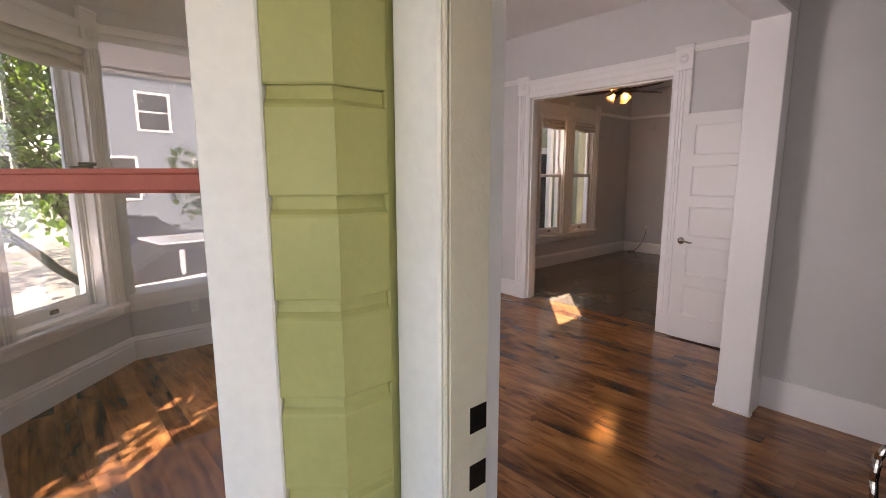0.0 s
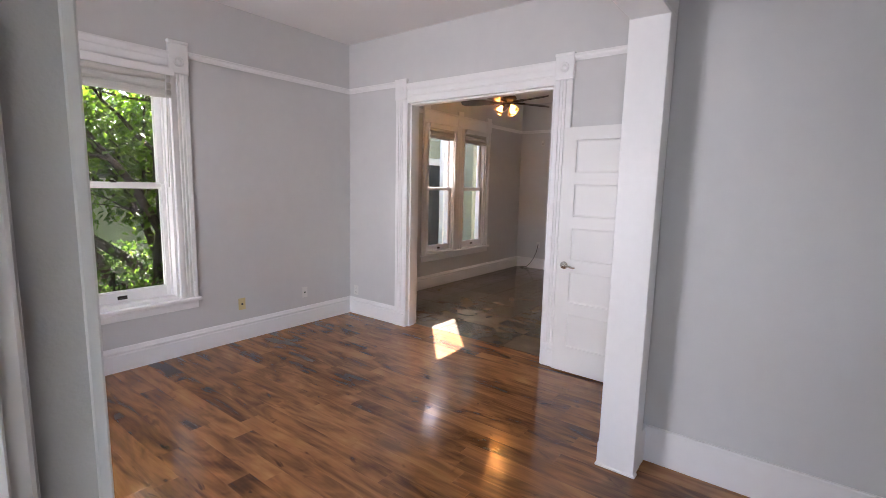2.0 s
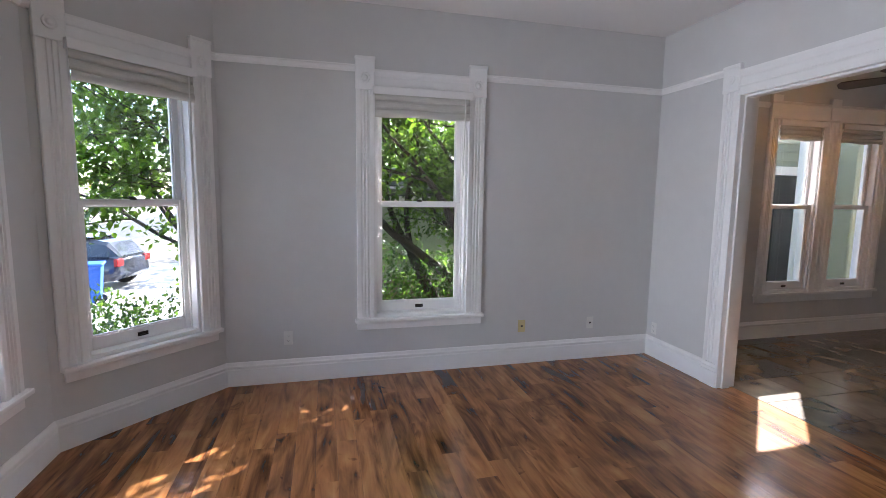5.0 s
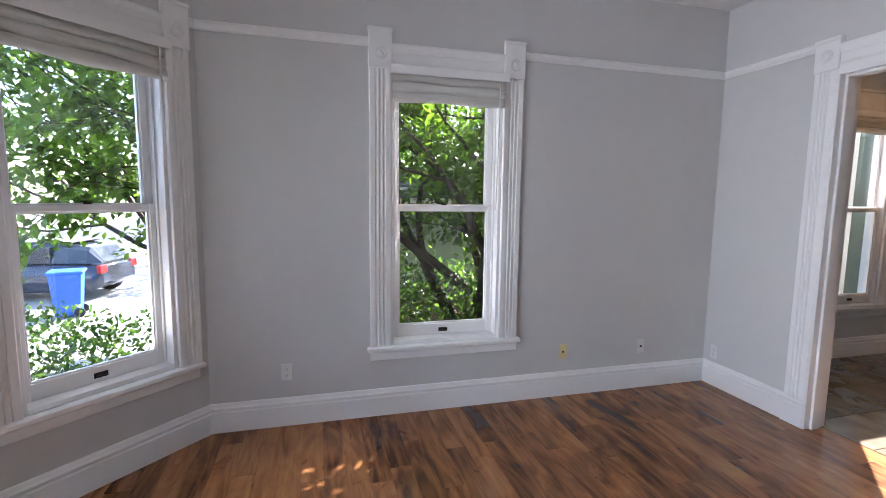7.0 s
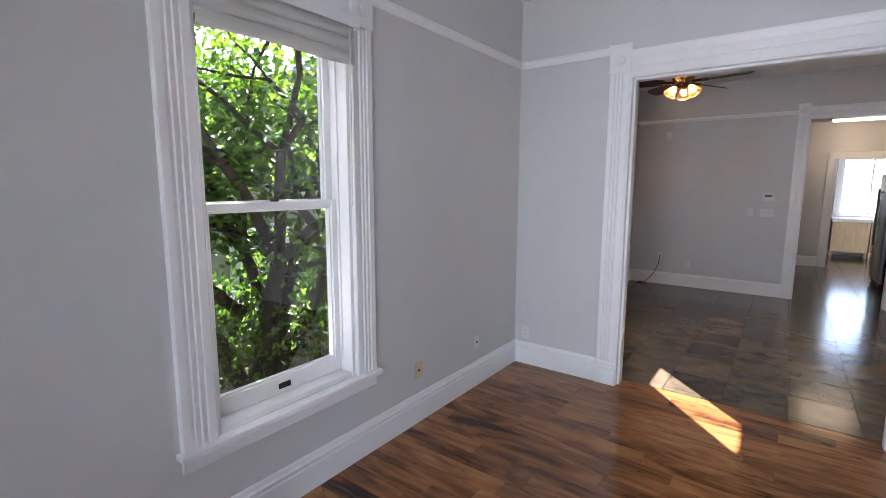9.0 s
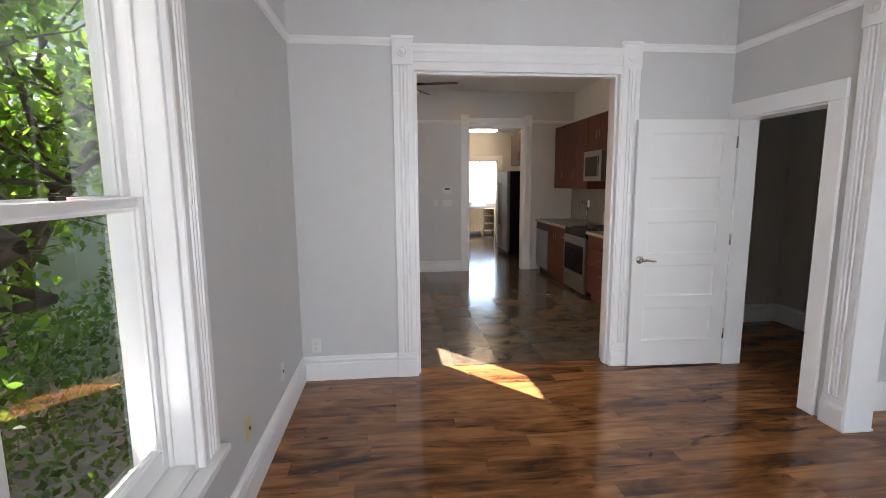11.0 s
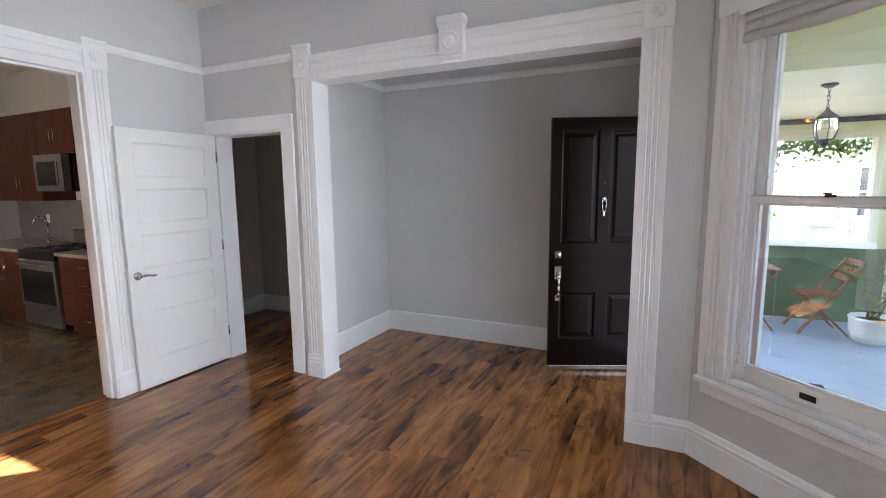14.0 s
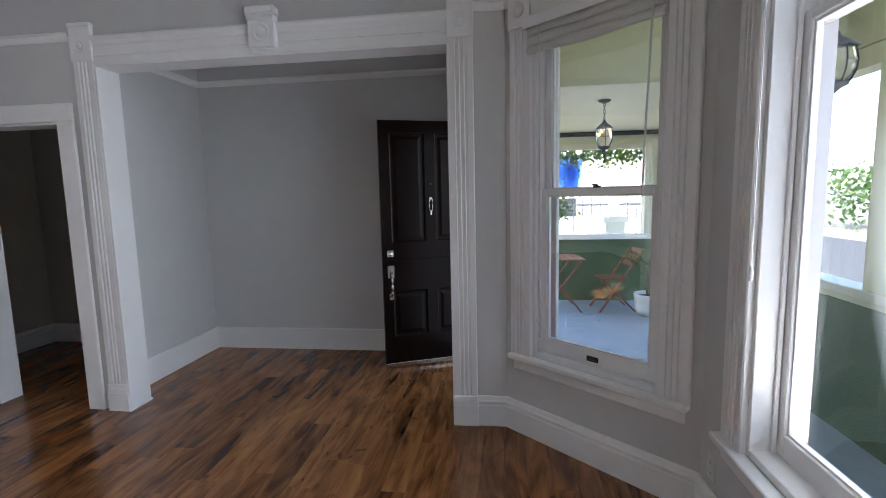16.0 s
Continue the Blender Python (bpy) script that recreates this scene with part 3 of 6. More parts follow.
wall("wall_kitchen_west", (-2.80, KN), (-2.80, PB), 0, CEIL, 0.12)
W_KN = wall("wall_kitchen_north", (KE, KN), (-2.80, KN), 0, CEIL, 0.14, [(KE + 0.95, KE + 1.76, -0.01, 2.10)], [M_WALL, M_WALL])
W_BK = wall("wall_back_room", (KE + 0.6, 14.75), (-2.8, 14.75), 0, CEIL, 0.14, [(0.62, 1.66, 0.95, 2.22)], [M_WALL, M_WALL])
wall("wall_back_west", (-2.80, 14.75), (-2.80, KN + 0.14), 0, CEIL, 0.12)
tagged(part("ceiling", B((DW - 0.1, KE + 0.75, YN + 0.062, 15.0, CEIL, CEIL + 0.12), (-2.8, KE, PB, KN, KC, CEIL - 0.004)), M_CEIL), "off-white painted plaster ceiling", "ceiling", kind="structure")
m = W_DN[1]
pt = thing("passage_trim", m, "white painted trim round the kitchen passage", "trim", kind="structure")
surround(pt, KE + 1.31, KE + 2.29, 2.50, w=0.13, head_h=0.15, top=2.70)
for b in ((KE + 1.31, KE + 1.326, -0.16, 0.02, 0, 2.49), (KE + 2.274, KE + 2.29, -0.16, 0.02, 0, 2.49), (KE + 1.31, KE + 2.29, -0.16, 0.02, 2.485, 2.502)):
    part("jamb", B(b, bev=0.003), M_TRIM, pt)
runs(m, [(0, KE + 1.18), (KE + 2.42, W_DN[2])])
bases(m, [(KE + 2.42, W_DN[2])])
m = W_DW[1]
runs(m, [(0, DN - 7.62), (DN - 5.79, W_DW[2])])
bases(m, [(0, W_DW[2])])

# ---- floors ----
floor = tagged(part("floor", B((XW - 0.1, XF + 0.1, -0.6, YN + 0.14, -0.12, -0.0075)), M_GAP), "glossy walnut laminate plank floor", "floor", kind="structure")
PLANK = {}
def plank_mesh(length, width):
    key = (round(length, 2), round(width, 3))
    if key not in PLANK:
        bm = B((0, key[0] - 0.0008, 0, key[1] - 0.0008, -0.007, 0.0), bev=0.0003)
        me = bpy.data.meshes.new("plank")
        bm.to_mesh(me)
        bm.free()
        me.materials.append(M_PLANK)
        PLANK[key] = me
    return PLANK[key]

def lay(x0, x1, y0, y1, rnd, width=0.125):
    """Planks laid along x between x0 and x1, row on row."""
    y = y0
    while y < y1 - 0.01:
        w = min(width, y1 - y)
        x = x0 - rnd.uniform(0, 0.9)
        while x < x1 - 0.02:
            n = rnd.choice((0.80, 0.95, 1.10, 1.25))
            a, b = max(x, x0), min(x + n, x1)
            if b - a > 0.03:
                ob = new("plank", plank_mesh(b - a, w))
                ob.parent = floor
                ob.location = (a, y, 0)
            x += n
        y += width

tagged(part("floor_tiles", B((DW - 0.1, KE + 0.05, YN + 0.142, 15.2, -0.12, -0.004)), M_GROUT), "brown slate-look tile floor", "floor", kind="structure")
tile_floor = bpy.data.objects["floor_tiles"]

# ---- ground outside ----
M_GROUND = mat("dry_ground", (0.16, 0.14, 0.10), 0.9, grain=(0.7, 0.3), spots=(9, 0.2), bump=0.4, bump_scale=20)
tagged(part("ground", B((-900, 900, -900, 900, -1.4, -1.2)), M_GROUND), "bare ground and street around the house", "ground", kind="structure")


# ---- more materials ----
M_CHERRY = mat("cherry_cabinet_wood", (0.075, 0.018, 0.007), 0.38, spec=0.3, grain=(9, 0.35, (6, 6, 0.5)), spots=(2, 0.15), bump=0.04)
M_STEEL = mat("stainless_steel", (0.36, 0.36, 0.37), 0.28, 1.0, grain=(60, 0.08, (1, 1, 0.05)))
M_BLACK = mat("black_enamel", (0.008, 0.008, 0.009), 0.16, spec=0.22, grain=(6, 0.2))
M_BLACKMAT = mat("black_plastic", (0.015, 0.015, 0.015), 0.45, grain=(20, 0.2))
M_COUNTER = mat("grey_stone_counter", (0.38, 0.35, 0.31), 0.25, grain=(40, 0.25), spots=(8, 0.12))
M_SPLASH = mat("grey_glass_splashback", (0.20, 0.20, 0.19), 0.2, grain=(5, 0.1))
M_PINE = mat("pale_maple_wood", (0.52, 0.37, 0.20), 0.5, grain=(7, 0.15, (8, 1, 1)))
M_BLADE = mat("dark_walnut_fan_blade", (0.035, 0.016, 0.010), 0.35, grain=(12, 0.3, (1, 10, 1)))
M_BULB = emit_mat("warm_bulb", (1.0, 0.50, 0.18), 30.0)
M_SHADE = glass_mat("amber_glass_shade", (1.0, 0.66, 0.34), 0.35)
M_TUBE = emit_mat("fluorescent_diffuser", (1.0, 0.74, 0.46), 1.6)
M_CHROME = mat("polished_chrome", (0.7, 0.68, 0.65), 0.10, 1.0, grain=(20, 0.03))
M_LCD = mat("grey_display", (0.10, 0.12, 0.09), 0.3, grain=(20, 0.1))
M_VENT = mat("white_metal_grille", (0.60, 0.58, 0.55), 0.45, grain=(12, 0.05))


# ---- doors ----
def panel_leaf(parent, w, h, t, panels, material, name="leaf", inset=0.010, raised=True):
    """A door leaf along +x with recessed panels (x0, x1, z0, z1) on both faces."""
    bm = bmesh.new()
    xs = sorted({0.0, w, *(p[0] for p in panels), *(p[1] for p in panels)})
    zs = sorted({0.0, h, *(p[2] for p in panels), *(p[3] for p in panels)})
    for side, y in ((1, t / 2), (-1, -t / 2)):
        for i in range(len(xs) - 1):
            for k in range(len(zs) - 1):
                a, b, c, d = xs[i], xs[i + 1], zs[k], zs[k + 1]
                cx, cz = (a + b) / 2, (c + d) / 2
                if any(p[0] < cx < p[1] and p[2] < cz < p[3] for p in panels):
                    continue
                f = bm.faces.new([bm.verts.new(v) for v in ((a, y, c), (b, y, c), (b, y, d), (a, y, d))])
                if side > 0:
                    f.normal_flip()
        for a, b, c, d in panels:
            steps = [(0, 0), (0.008, -inset * 0.4), (0.016, -inset), (0.030, -inset), (0.055, -inset * 0.45)] if raised else [(0, 0), (0.003, -inset * 0.7), (0.016, -inset)]
            rings = [[bm.verts.new(v) for v in ((a + e, y + side * o, c + e), (b - e, y + side * o, c + e), (b - e, y + side * o, d - e), (a + e, y + side * o, d - e))] for e, o in steps]
            for r0, r1 in zip(rings, rings[1:]):
                for k in range(4):
                    bm.faces.new((r0[k], r0[(k + 1) % 4], r1[(k + 1) % 4], r1[k]))
            bm.faces.new(rings[-1])
    for e in ((0, 0, 0, h), (w, w, 0, h)):
        bm.faces.new([bm.verts.new(v) for v in ((e[0], -t / 2, 0), (e[0], t / 2, 0), (e[0], t / 2, h), (e[0], -t / 2, h))])
    for z in (0, h):
        bm.faces.new([bm.verts.new(v) for v in ((0, -t / 2, z), (w, -t / 2, z), (w, t / 2, z), (0, t / 2, z))])
    bmesh.ops.remove_doubles(bm, verts=bm.verts[:], dist=0.0002)
    bmesh.ops.recalc_face_normals(bm, faces=bm.faces[:])
    return part(name, bm, material, parent)


def lever(parent, x, z, t, way):
    """Round rose and a curved lever handle on both faces."""
    for s in (1, -1):
        bm = bmesh.new()
        rot = Matrix.Translation((x, s * t / 2, z)) @ Matrix.Rotation(radians(-90 * s), 4, "X")
        lathe(bm, [(0, 0.012), (0.024, 0.012), (0.031, 0.007), (0.032, 0)], 20, rot)
        tube(bm, (x, s * t / 2, z), (x, s * (t / 2 + 0.05), z), 0.010, 0.009, 12)
        pts = [(0, 0), (0.03, 0.004), (0.06, 0.001), (0.09, -0.006), (0.115, -0.004)]
        for (a, b), (c, d), r0, r1 in zip(pts, pts[1:], (0.011, 0.010, 0.009, 0.008), (0.010, 0.009, 0.008, 0.006)):
            tube(bm, (x + way * a, s * (t / 2 + 0.048), z + b), (x + way * c, s * (t / 2 + 0.048), z + d), r0, r1, 10)
        part("lever_handle", bm, M_NICKEL, parent, "satin nickel lever handle")


# closet door, folded back against the north wall
hx, hy, lx, ly = -0.860, 4.222, -1.675, 4.250
cm, cl_ = wall_frame((hx, hy), (lx, ly))
cd = thing("closet_door", cm @ Matrix.Translation((0, 0, 0.012)), "white five-panel closet door standing open against the wall", "door")
rows_z = ((0.22, 0.50), (0.60, 0.86), (0.955, 1.215), (1.31, 1.57), (1.665, 1.92))
panel_leaf(cd, cl_, 2.022, 0.035, [(0.112, cl_ - 0.112, a, b) for a, b in rows_z], M_DOOR, inset=0.013, raised=False)
lever(cd, cl_ - 0.062, 0.905, 0.035, -1)
for z in (0.22, 1.02, 1.80):
    bm = bmesh.new()
    tube(bm, (-0.004, 0.022, z), (-0.004, 0.022, z + 0.09), 0.007, 0.007, 10)
    bx(bm, -0.002, 0.0, -0.016, 0.020, z, z + 0.09)
    part("hinge", bm, M_NICKEL, cd, "nickel butt hinge")

# front door, standing open into the foyer
fm, fl = wall_frame((0.415, 0.640), (0.066, 1.448))
fd = thing("front_door", fm @ Matrix.Translation((0, 0, 0.022)), "dark brown painted panelled front door standing open", "door")
panel_leaf(fd, fl, 2.09, 0.045, [(0.105, 0.405, 1.075, 1.99), (0.495, 0.795, 1.075, 1.99), (0.105, 0.405, 0.26, 0.66), (0.495, 0.795, 0.26, 0.66)], M_BROWN, inset=0.014)
part("mid_rail", B((0.06, fl - 0.02, -0.027, 0.027, 0.925, 0.937), bev=0.002), M_BROWN, fd)
part("sweep", B((0.0, fl, -0.026, 0.026, -0.012, 0.026), bev=0.003), M_NICKEL, fd, "pale metal door sweep")
bm = bmesh.new()
for s in (1,):
    bx(bm, fl - 0.095, fl - 0.040, 0.022, 0.034, 0.955, 1.015, bev=0.005)
    lathe(bm, [(0, 0.016), (0.016, 0.014), (0.020, 0)], 16, Matrix.Translation((fl - 0.068, 0.034, 0.985)) @ Matrix.Rotation(radians(-90), 4, "X"))
part("deadbolt", bm, M_CHROME, fd, "polished nickel deadbolt")
bm = bmesh.new()
bx(bm, fl - 0.098, fl - 0.038, 0.022, 0.034, 0.775, 0.885, bev=0.008)
bx(bm, fl - 0.090, fl - 0.046, 0.022, 0.032, 0.590, 0.645, bev=0.008)
pts = [(0.034, 0.835), (0.065, 0.825), (0.078, 0.79), (0.080, 0.73), (0.074, 0.67), (0.055, 0.635), (0.032, 0.620)]
for (a, b), (c, d) in zip(pts, pts[1:]):
    tube(bm, (fl - 0.068, a, b), (fl - 0.068, c, d), 0.009, 0.009, 10)
part("grip_handle", bm, M_CHROME, fd, "polished nickel grip handle")
lev = bmesh.new()
lathe(lev, [(0, 0.012), (0.026, 0.010), (0.030, 0)], 16, Matrix.Translation((fl - 0.068, -0.0225, 0.87)) @ Matrix.Rotation(radians(90), 4, "X"))
tube(lev, (fl - 0.068, -0.022, 0.87), (fl - 0.068, -0.07, 0.87), 0.011, 0.010, 12)
lathe(lev, [(0, 0.03), (0.018, 0.026), (0.026, 0.012), (0.022, 0.0), (0, -0.002)], 16, Matrix.Translation((fl - 0.068, -0.066, 0.87)) @ Matrix.Rotation(radians(90), 4, "X"))
part("door_knob", lev, M_CHROME, fd, "polished nickel door knob")
bm = bmesh.new()
lathe(bm, [(0, 0.010), (0.016, 0.008), (0.018, 0)], 14, Matrix.Translation((0.45, 0.0225, 1.44)) @ Matrix.Rotation(radians(-90), 4, "X"))
pts = [(0.430, 1.44), (0.424, 1.40), (0.430, 1.35), (0.45, 1.325), (0.470, 1.35), (0.476, 1.40), (0.470, 1.44)]
for (a, b), (c, d) in zip(pts, pts[1:]):
    tube(bm, (0.45 + (a - 0.45) * 0.62, 0.034, b), (0.45 + (c - 0.45) * 0.62, 0.034, d), 0.0045, 0.0045, 8)
bx(bm, 0.442, 0.458, 0.022, 0.04, 1.30, 1.335, bev=0.003)
part("knocker", bm, M_CHROME, fd, "polished nickel door knocker")
bm = bmesh.new()
lathe(bm, [(0, 0.006), (0.007, 0.005), (0.009, 0)], 12, Matrix.Translation((0.45, 0.0225, 1.565)) @ Matrix.Rotation(radians(-90), 4, "X"))
part("peephole", bm, M_BRONZE, fd, "small peephole")

# front door frame, outside casing to inside casing
mF = W_FRONT[1]
f0, f1 = -0.573 - XE - 0.165, 0.42 - XE - 0.165
dfm = thing("door_2", mF, "cream and white painted front door frame", "door frame", kind="structure")
for a, b in ((f0 - 0.050, f0 + 0.02), (f1 - 0.02, f1)):
    part("jamb", B((a, b, -0.215, -0.104, -0.02, 2.11), bev=0.002), M_EXT_CREAM, dfm)
for a, b in ((f0 - 0.050, f0 - 0.038), (f1 - 0.02, f1)):
    part("jamb", B((a, b, -0.104, 0.001, -0.02, 2.11), bev=0.002), M_TRIM, dfm)
part("jamb", B((f0, f1, -0.215, 0.001, 2.098, 2.118), bev=0.002), M_EXT_CREAM, dfm)
for a, b in ((f0 - 0.038, f0 + 0.012), ):
    part("door_stop", B((a, b, -0.104, -0.096, 0.0, 2.098), bev=0.003), M_TRIM, dfm)
for a, b in ((f0 - 0.140, f0 + 0.004), (f1 - 0.004, f1 + 0.14)):
    part("exterior_casing", B((a, b, -0.230, -0.2165, -0.10, 2.12), bev=0.005), M_EXT_WHITE, dfm, "white exterior casing")
for a, b in ((f0 + 0.0045, f0 + 0.0175), (f1 - 0.0175, f1 - 0.0045)):
    part("brickmould", B((a, b, -0.224, -0.2165, -0.02, 2.10), bev=0.003), M_EXT_CREAM, dfm, "cream brickmould")
part("exterior_casing", B((f0 - 0.140, f1 + 0.14, -0.232, -0.2165, 2.12, 2.26), bev=0.005), M_EXT_WHITE, dfm, "white exterior casing")
for a, b in ((f0 - 0.104, f0 - 0.062), (f1, f1 + 0.105)):
    part("casing", B((a, b, 0.0, 0.022, 0, 2.11), bev=0.004), M_TRIM, dfm)
    part("casing", B((a + 0.012, b - 0.012, 0.022, 0.026, 0, 2.11), bev=0.003), M_TRIM, dfm)
part("casing", B((f0 - 0.105, f1 + 0.105, 0.0, 0.024, 2.11, 2.22), bev=0.004), M_TRIM, dfm)
part("threshold", B((f0, f1, -0.25, -0.02, -0.02, 0.008), bev=0.004), M_NICKEL, dfm, "worn metal threshold")
for z in (0.985, 0.850):
    part("strike_plate", B((f0 + 0.0195, f0 + 0.0215, -0.158, -0.108, z - 0.03, z + 0.03), (f0 + 0.021, f0 + 0.0225, -0.146, -0.122, z - 0.018, z + 0.018), bev=0.0005), M_BRONZE, dfm, "dark strike plate")

# foyer trim
for p0, p1 in (((XF, YF), (XF, YFN)), ((XF, YFN), (XE + 0.165, YFN))):
    mm, ll = wall_frame(p0, p1)
    bases(mm, [(0, ll)], FLAT_PROF)
    runs(mm, [(0, ll)])
mm, ll = wall_frame((XE + 0.145, YFN), (XE + 0.145, YF))
bases(mm, [(0, YFN - 3.22)], FLAT_PROF)
for p0, p1 in (((0.62, 3.43), (0.62, 5.30)), ((0.62, 5.30), (XE + 0.165, 5.30))):
    mm, ll = wall_frame(p0, p1)
    bases(mm, [(0, ll)])
# arch casing on the foyer side
for a, b in ((3.10 - 0.41, 3.10 - 0.41 + 0.115), ):
    part("foyer_casing", B((a, b, -0.168, -0.145, 0, 2.40), bev=0.004), M_TRIM, arch)
part("foyer_casing", B((0.765 - 0.41 - 0.10, 3.10 - 0.41 + 0.115, -0.168, -0.145, 2.40, 2.56), bev=0.004), M_TRIM, arch)
# plinth shoe under the north post, and the carved keystone over the arch
part("shoe", B((3.10 - 0.41 - 0.022, 3.10 - 0.41 + 0.03, -0.178, 0.040, 0.0, 0.016), bev=0.004), M_TRIM, arch)
bm = bmesh.new()
bx(bm, 1.402, 1.578, 0, 0.060, 2.425, 2.632, bev=0.006)
bx(bm, 1.392, 1.588, 0, 0.082, 2.612, 2.668, bev=0.010)
bx(bm, 1.402, 1.578, 0.060, 0.072, 2.585, 2.612, bev=0.004)
bx(bm, 1.410, 1.570, 0, 0.052, 2.405, 2.427, bev=0.006)
key = part("keystone", bm, M_TRIM, arch, "carved white keystone block")
bm = bmesh.new()
rosette(bm, 1.49, 2.512, 0.060, r=0.058)
part("rosette", bm, M_TRIM, key)

# ---- wall fittings ----
def outlet(m, x, z, material, label, kind_="duplex"):
    """A cover plate with its sockets, 4 mm proud of the wall."""
    t = thing("wall_outlet", m @ Matrix.Translation((x, 0.0, z)), label, "outlet", "outlets")
    part("cover_plate", B((-0.036, 0.036, 0, 0.006, -0.058, 0.058), bev=0.003), material, t)
    if kind_ == "duplex":
        for dz in (-0.022, 0.022):
            s = part("socket", B((-0.016, 0.016, 0.006, 0.009, dz - 0.014, dz + 0.014), bev=0.002), material, t)
            part("slots", B((-0.008, -0.006, 0.009, 0.0095, dz - 0.004, dz + 0.006), (0.006, 0.008, 0.009, 0.0095, dz - 0.004, dz + 0.006), (-0.002, 0.002, 0.009, 0.0095, dz - 0.010, dz - 0.006)), M_SLOT, s)
    elif kind_ == "jack":
        part("socket", B((-0.009, 0.009, 0.006, 0.010, -0.008, 0.008), bev=0.001), M_SLOT, t)
    return t

outlet(mW, YN - 0.826, 0.376, M_PLASTIC, "white duplex outlet above the baseboard")
outlet(mW, YN - 2.925, 0.358, M_IVORY, "yellowed ivory telephone plate above the baseboard", "jack")
outlet(mW, YN - 3.65, 0.352, M_PLASTIC, "white coaxial plate above the baseboard", "jack")
outlet(mN, XE + 4.235, 0.285, M_PLASTIC, "white duplex outlet near the corner")
outlet(W_BAYS[1], 1.80, 0.30, M_PLASTIC, "white duplex outlet between the bay windows")
mDN = W_DN[1]
outlet(mDN, KE + 4.04, 0.46, M_PLASTIC, "white cable plate low on the dining wall", "jack")
outlet(mDN, KE + 3.63, 0.37, M_PLASTIC, "white duplex outlet low on the dining wall")
bm = bmesh.new()
pts = [(KE + 4.04, 0.02, 0.45), (KE + 4.05, 0.05, 0.33), (KE + 4.10, 0.06, 0.20), (KE + 4.16, 0.07, 0.10), (KE + 4.22, 0.10, 0.03), (KE + 4.30, 0.14, 0.012), (KE + 4.36, 0.10, 0.012), (KE + 4.30, 0.06, 0.014), (KE + 4.2, 0.11, 0.012)]
for p, q in zip(pts, pts[1:]):
    tube(bm, p, q, 0.005, 0.005, 8)
tagged(part("cable", bm, M_BLACKMAT, m=mDN), "loose black cable hanging from the wall plate", "cable")
# alarm panel, switches
al = thing("alarm_keypad", mDN @ Matrix.Translation((KE + 2.665, 0, 1.43)), "white alarm keypad on the dining wall", "keypad")
part("case", B((-0.075, 0.075, 0, 0.028, -0.06, 0.06), bev=0.008), M_PLASTIC, al)
part("display", B((-0.045, 0.045, 0.027, 0.030, 0.005, 0.040), bev=0.001), M_LCD, al, "dark display")
def switch(x, z, gangs):
    w = 0.036 + 0.023 * (gangs - 1)
    s = thing("light_switch", mDN @ Matrix.Translation((x, 0, z)), "white toggle light switch on the dining wall", "switch", "light switches")
    part("cover_plate", B((-w, w, 0, 0.006, -0.058, 0.058), bev=0.003), M_PLASTIC, s)
    for k in range(gangs):
        cx = (k - (gangs - 1) / 2) * 0.046
        part("toggle", B((cx - 0.005, cx + 0.005, 0.005, 0.020, -0.004, 0.014), bev=0.002), M_PLASTIC, s)
switch(KE + 2.665, 1.21, 3)
switch(KE + 2.865, 1.215, 1)
# ceiling register in the parlour
rg = thing("ceiling_vent", Matrix.Translation((-4.03, 1.85, CEIL)), "painted metal air register in the ceiling", "vent")
part("frame", B((-0.08, 0.08, -0.17, -0.15, -0.008, 0), (-0.08, 0.08, 0.15, 0.17, -0.008, 0), (-0.08, -0.06, -0.15, 0.15, -0.008, 0), (0.06, 0.08, -0.15, 0.15, -0.008, 0), bev=0.002), M_VENT, rg)
part("backing", B((-0.06, 0.06, -0.15, 0.15, -0.003, -0.001)), M_SLOT, rg)
for k in range(7):
    part("slat", B((-0.055 + k * 0.017, -0.047 + k * 0.017, -0.15, 0.15, -0.007, -0.003)), M_VENT, rg)

# ---- dining windows: a pair in one frame ----
mD = W_DW[1]
a0, a1, b0, b1 = DN - 7.48, DN - 6.84, DN - 6.58, DN - 5.94
for nm, x0, x1 in (("window_5", a0, a1), ("window_6", b0, b1)):
    w = thing(nm, mD, "double-hung dining window with white painted sashes", "window", kind="structure")
    f = 0.022
    for b in ((x0, x0 + f, -0.16, 0, 0.52, 2.45), (x1 - f, x1, -0.16, 0, 0.52, 2.45), (x0 + f, x1 - f, -0.16, 0, 2.428, 2.45), (x0 + f, x1 - f, -0.17, 0, 0.52, 0.55)):
        part("window_frame", B(b, bev=0.002), M_TRIM, w)
    sash(w, "upper_sash", x0 + f, x1 - f, 1.48, 2.427, -0.072, bot=0.036, top=0.05)
    lo = sash(w, "lower_sash", x0 + f, x1 - f, 0.551, 1.52, -0.030, bot=0.08, top=0.036)
    part("sash_lift", B(((x0 + x1) / 2 - 0.03, (x0 + x1) / 2 + 0.03, -0.030, -0.018, 0.575, 0.60), bev=0.003), M_BRONZE, lo, "dark bronze sash lift")
    blind(mD, x0 + 0.002, x1 - 0.002, 2.43, 0.002, 0.20, wand=nm == "window_6")
dt = thing("dining_window_trim", mD, "white painted trim round the pair of dining windows", "trim", kind="structure")
for x0, x1 in ((a0 - 0.13, a0), (a1, b0), (b1, b1 + 0.13)):
    bm = bmesh.new()
    casing_post(bm, x0, x1 - x0, 0.024, 0.52, 2.45)
    part("casing", bm, M_TRIM, dt)
part("head_casing", B((a0 - 0.13, b1 + 0.13, 0, 0.026, 2.45, 2.63), (a0 - 0.14, b1 + 0.14, 0, 0.040, 2.61, 2.635), bev=0.004), M_TRIM, dt)
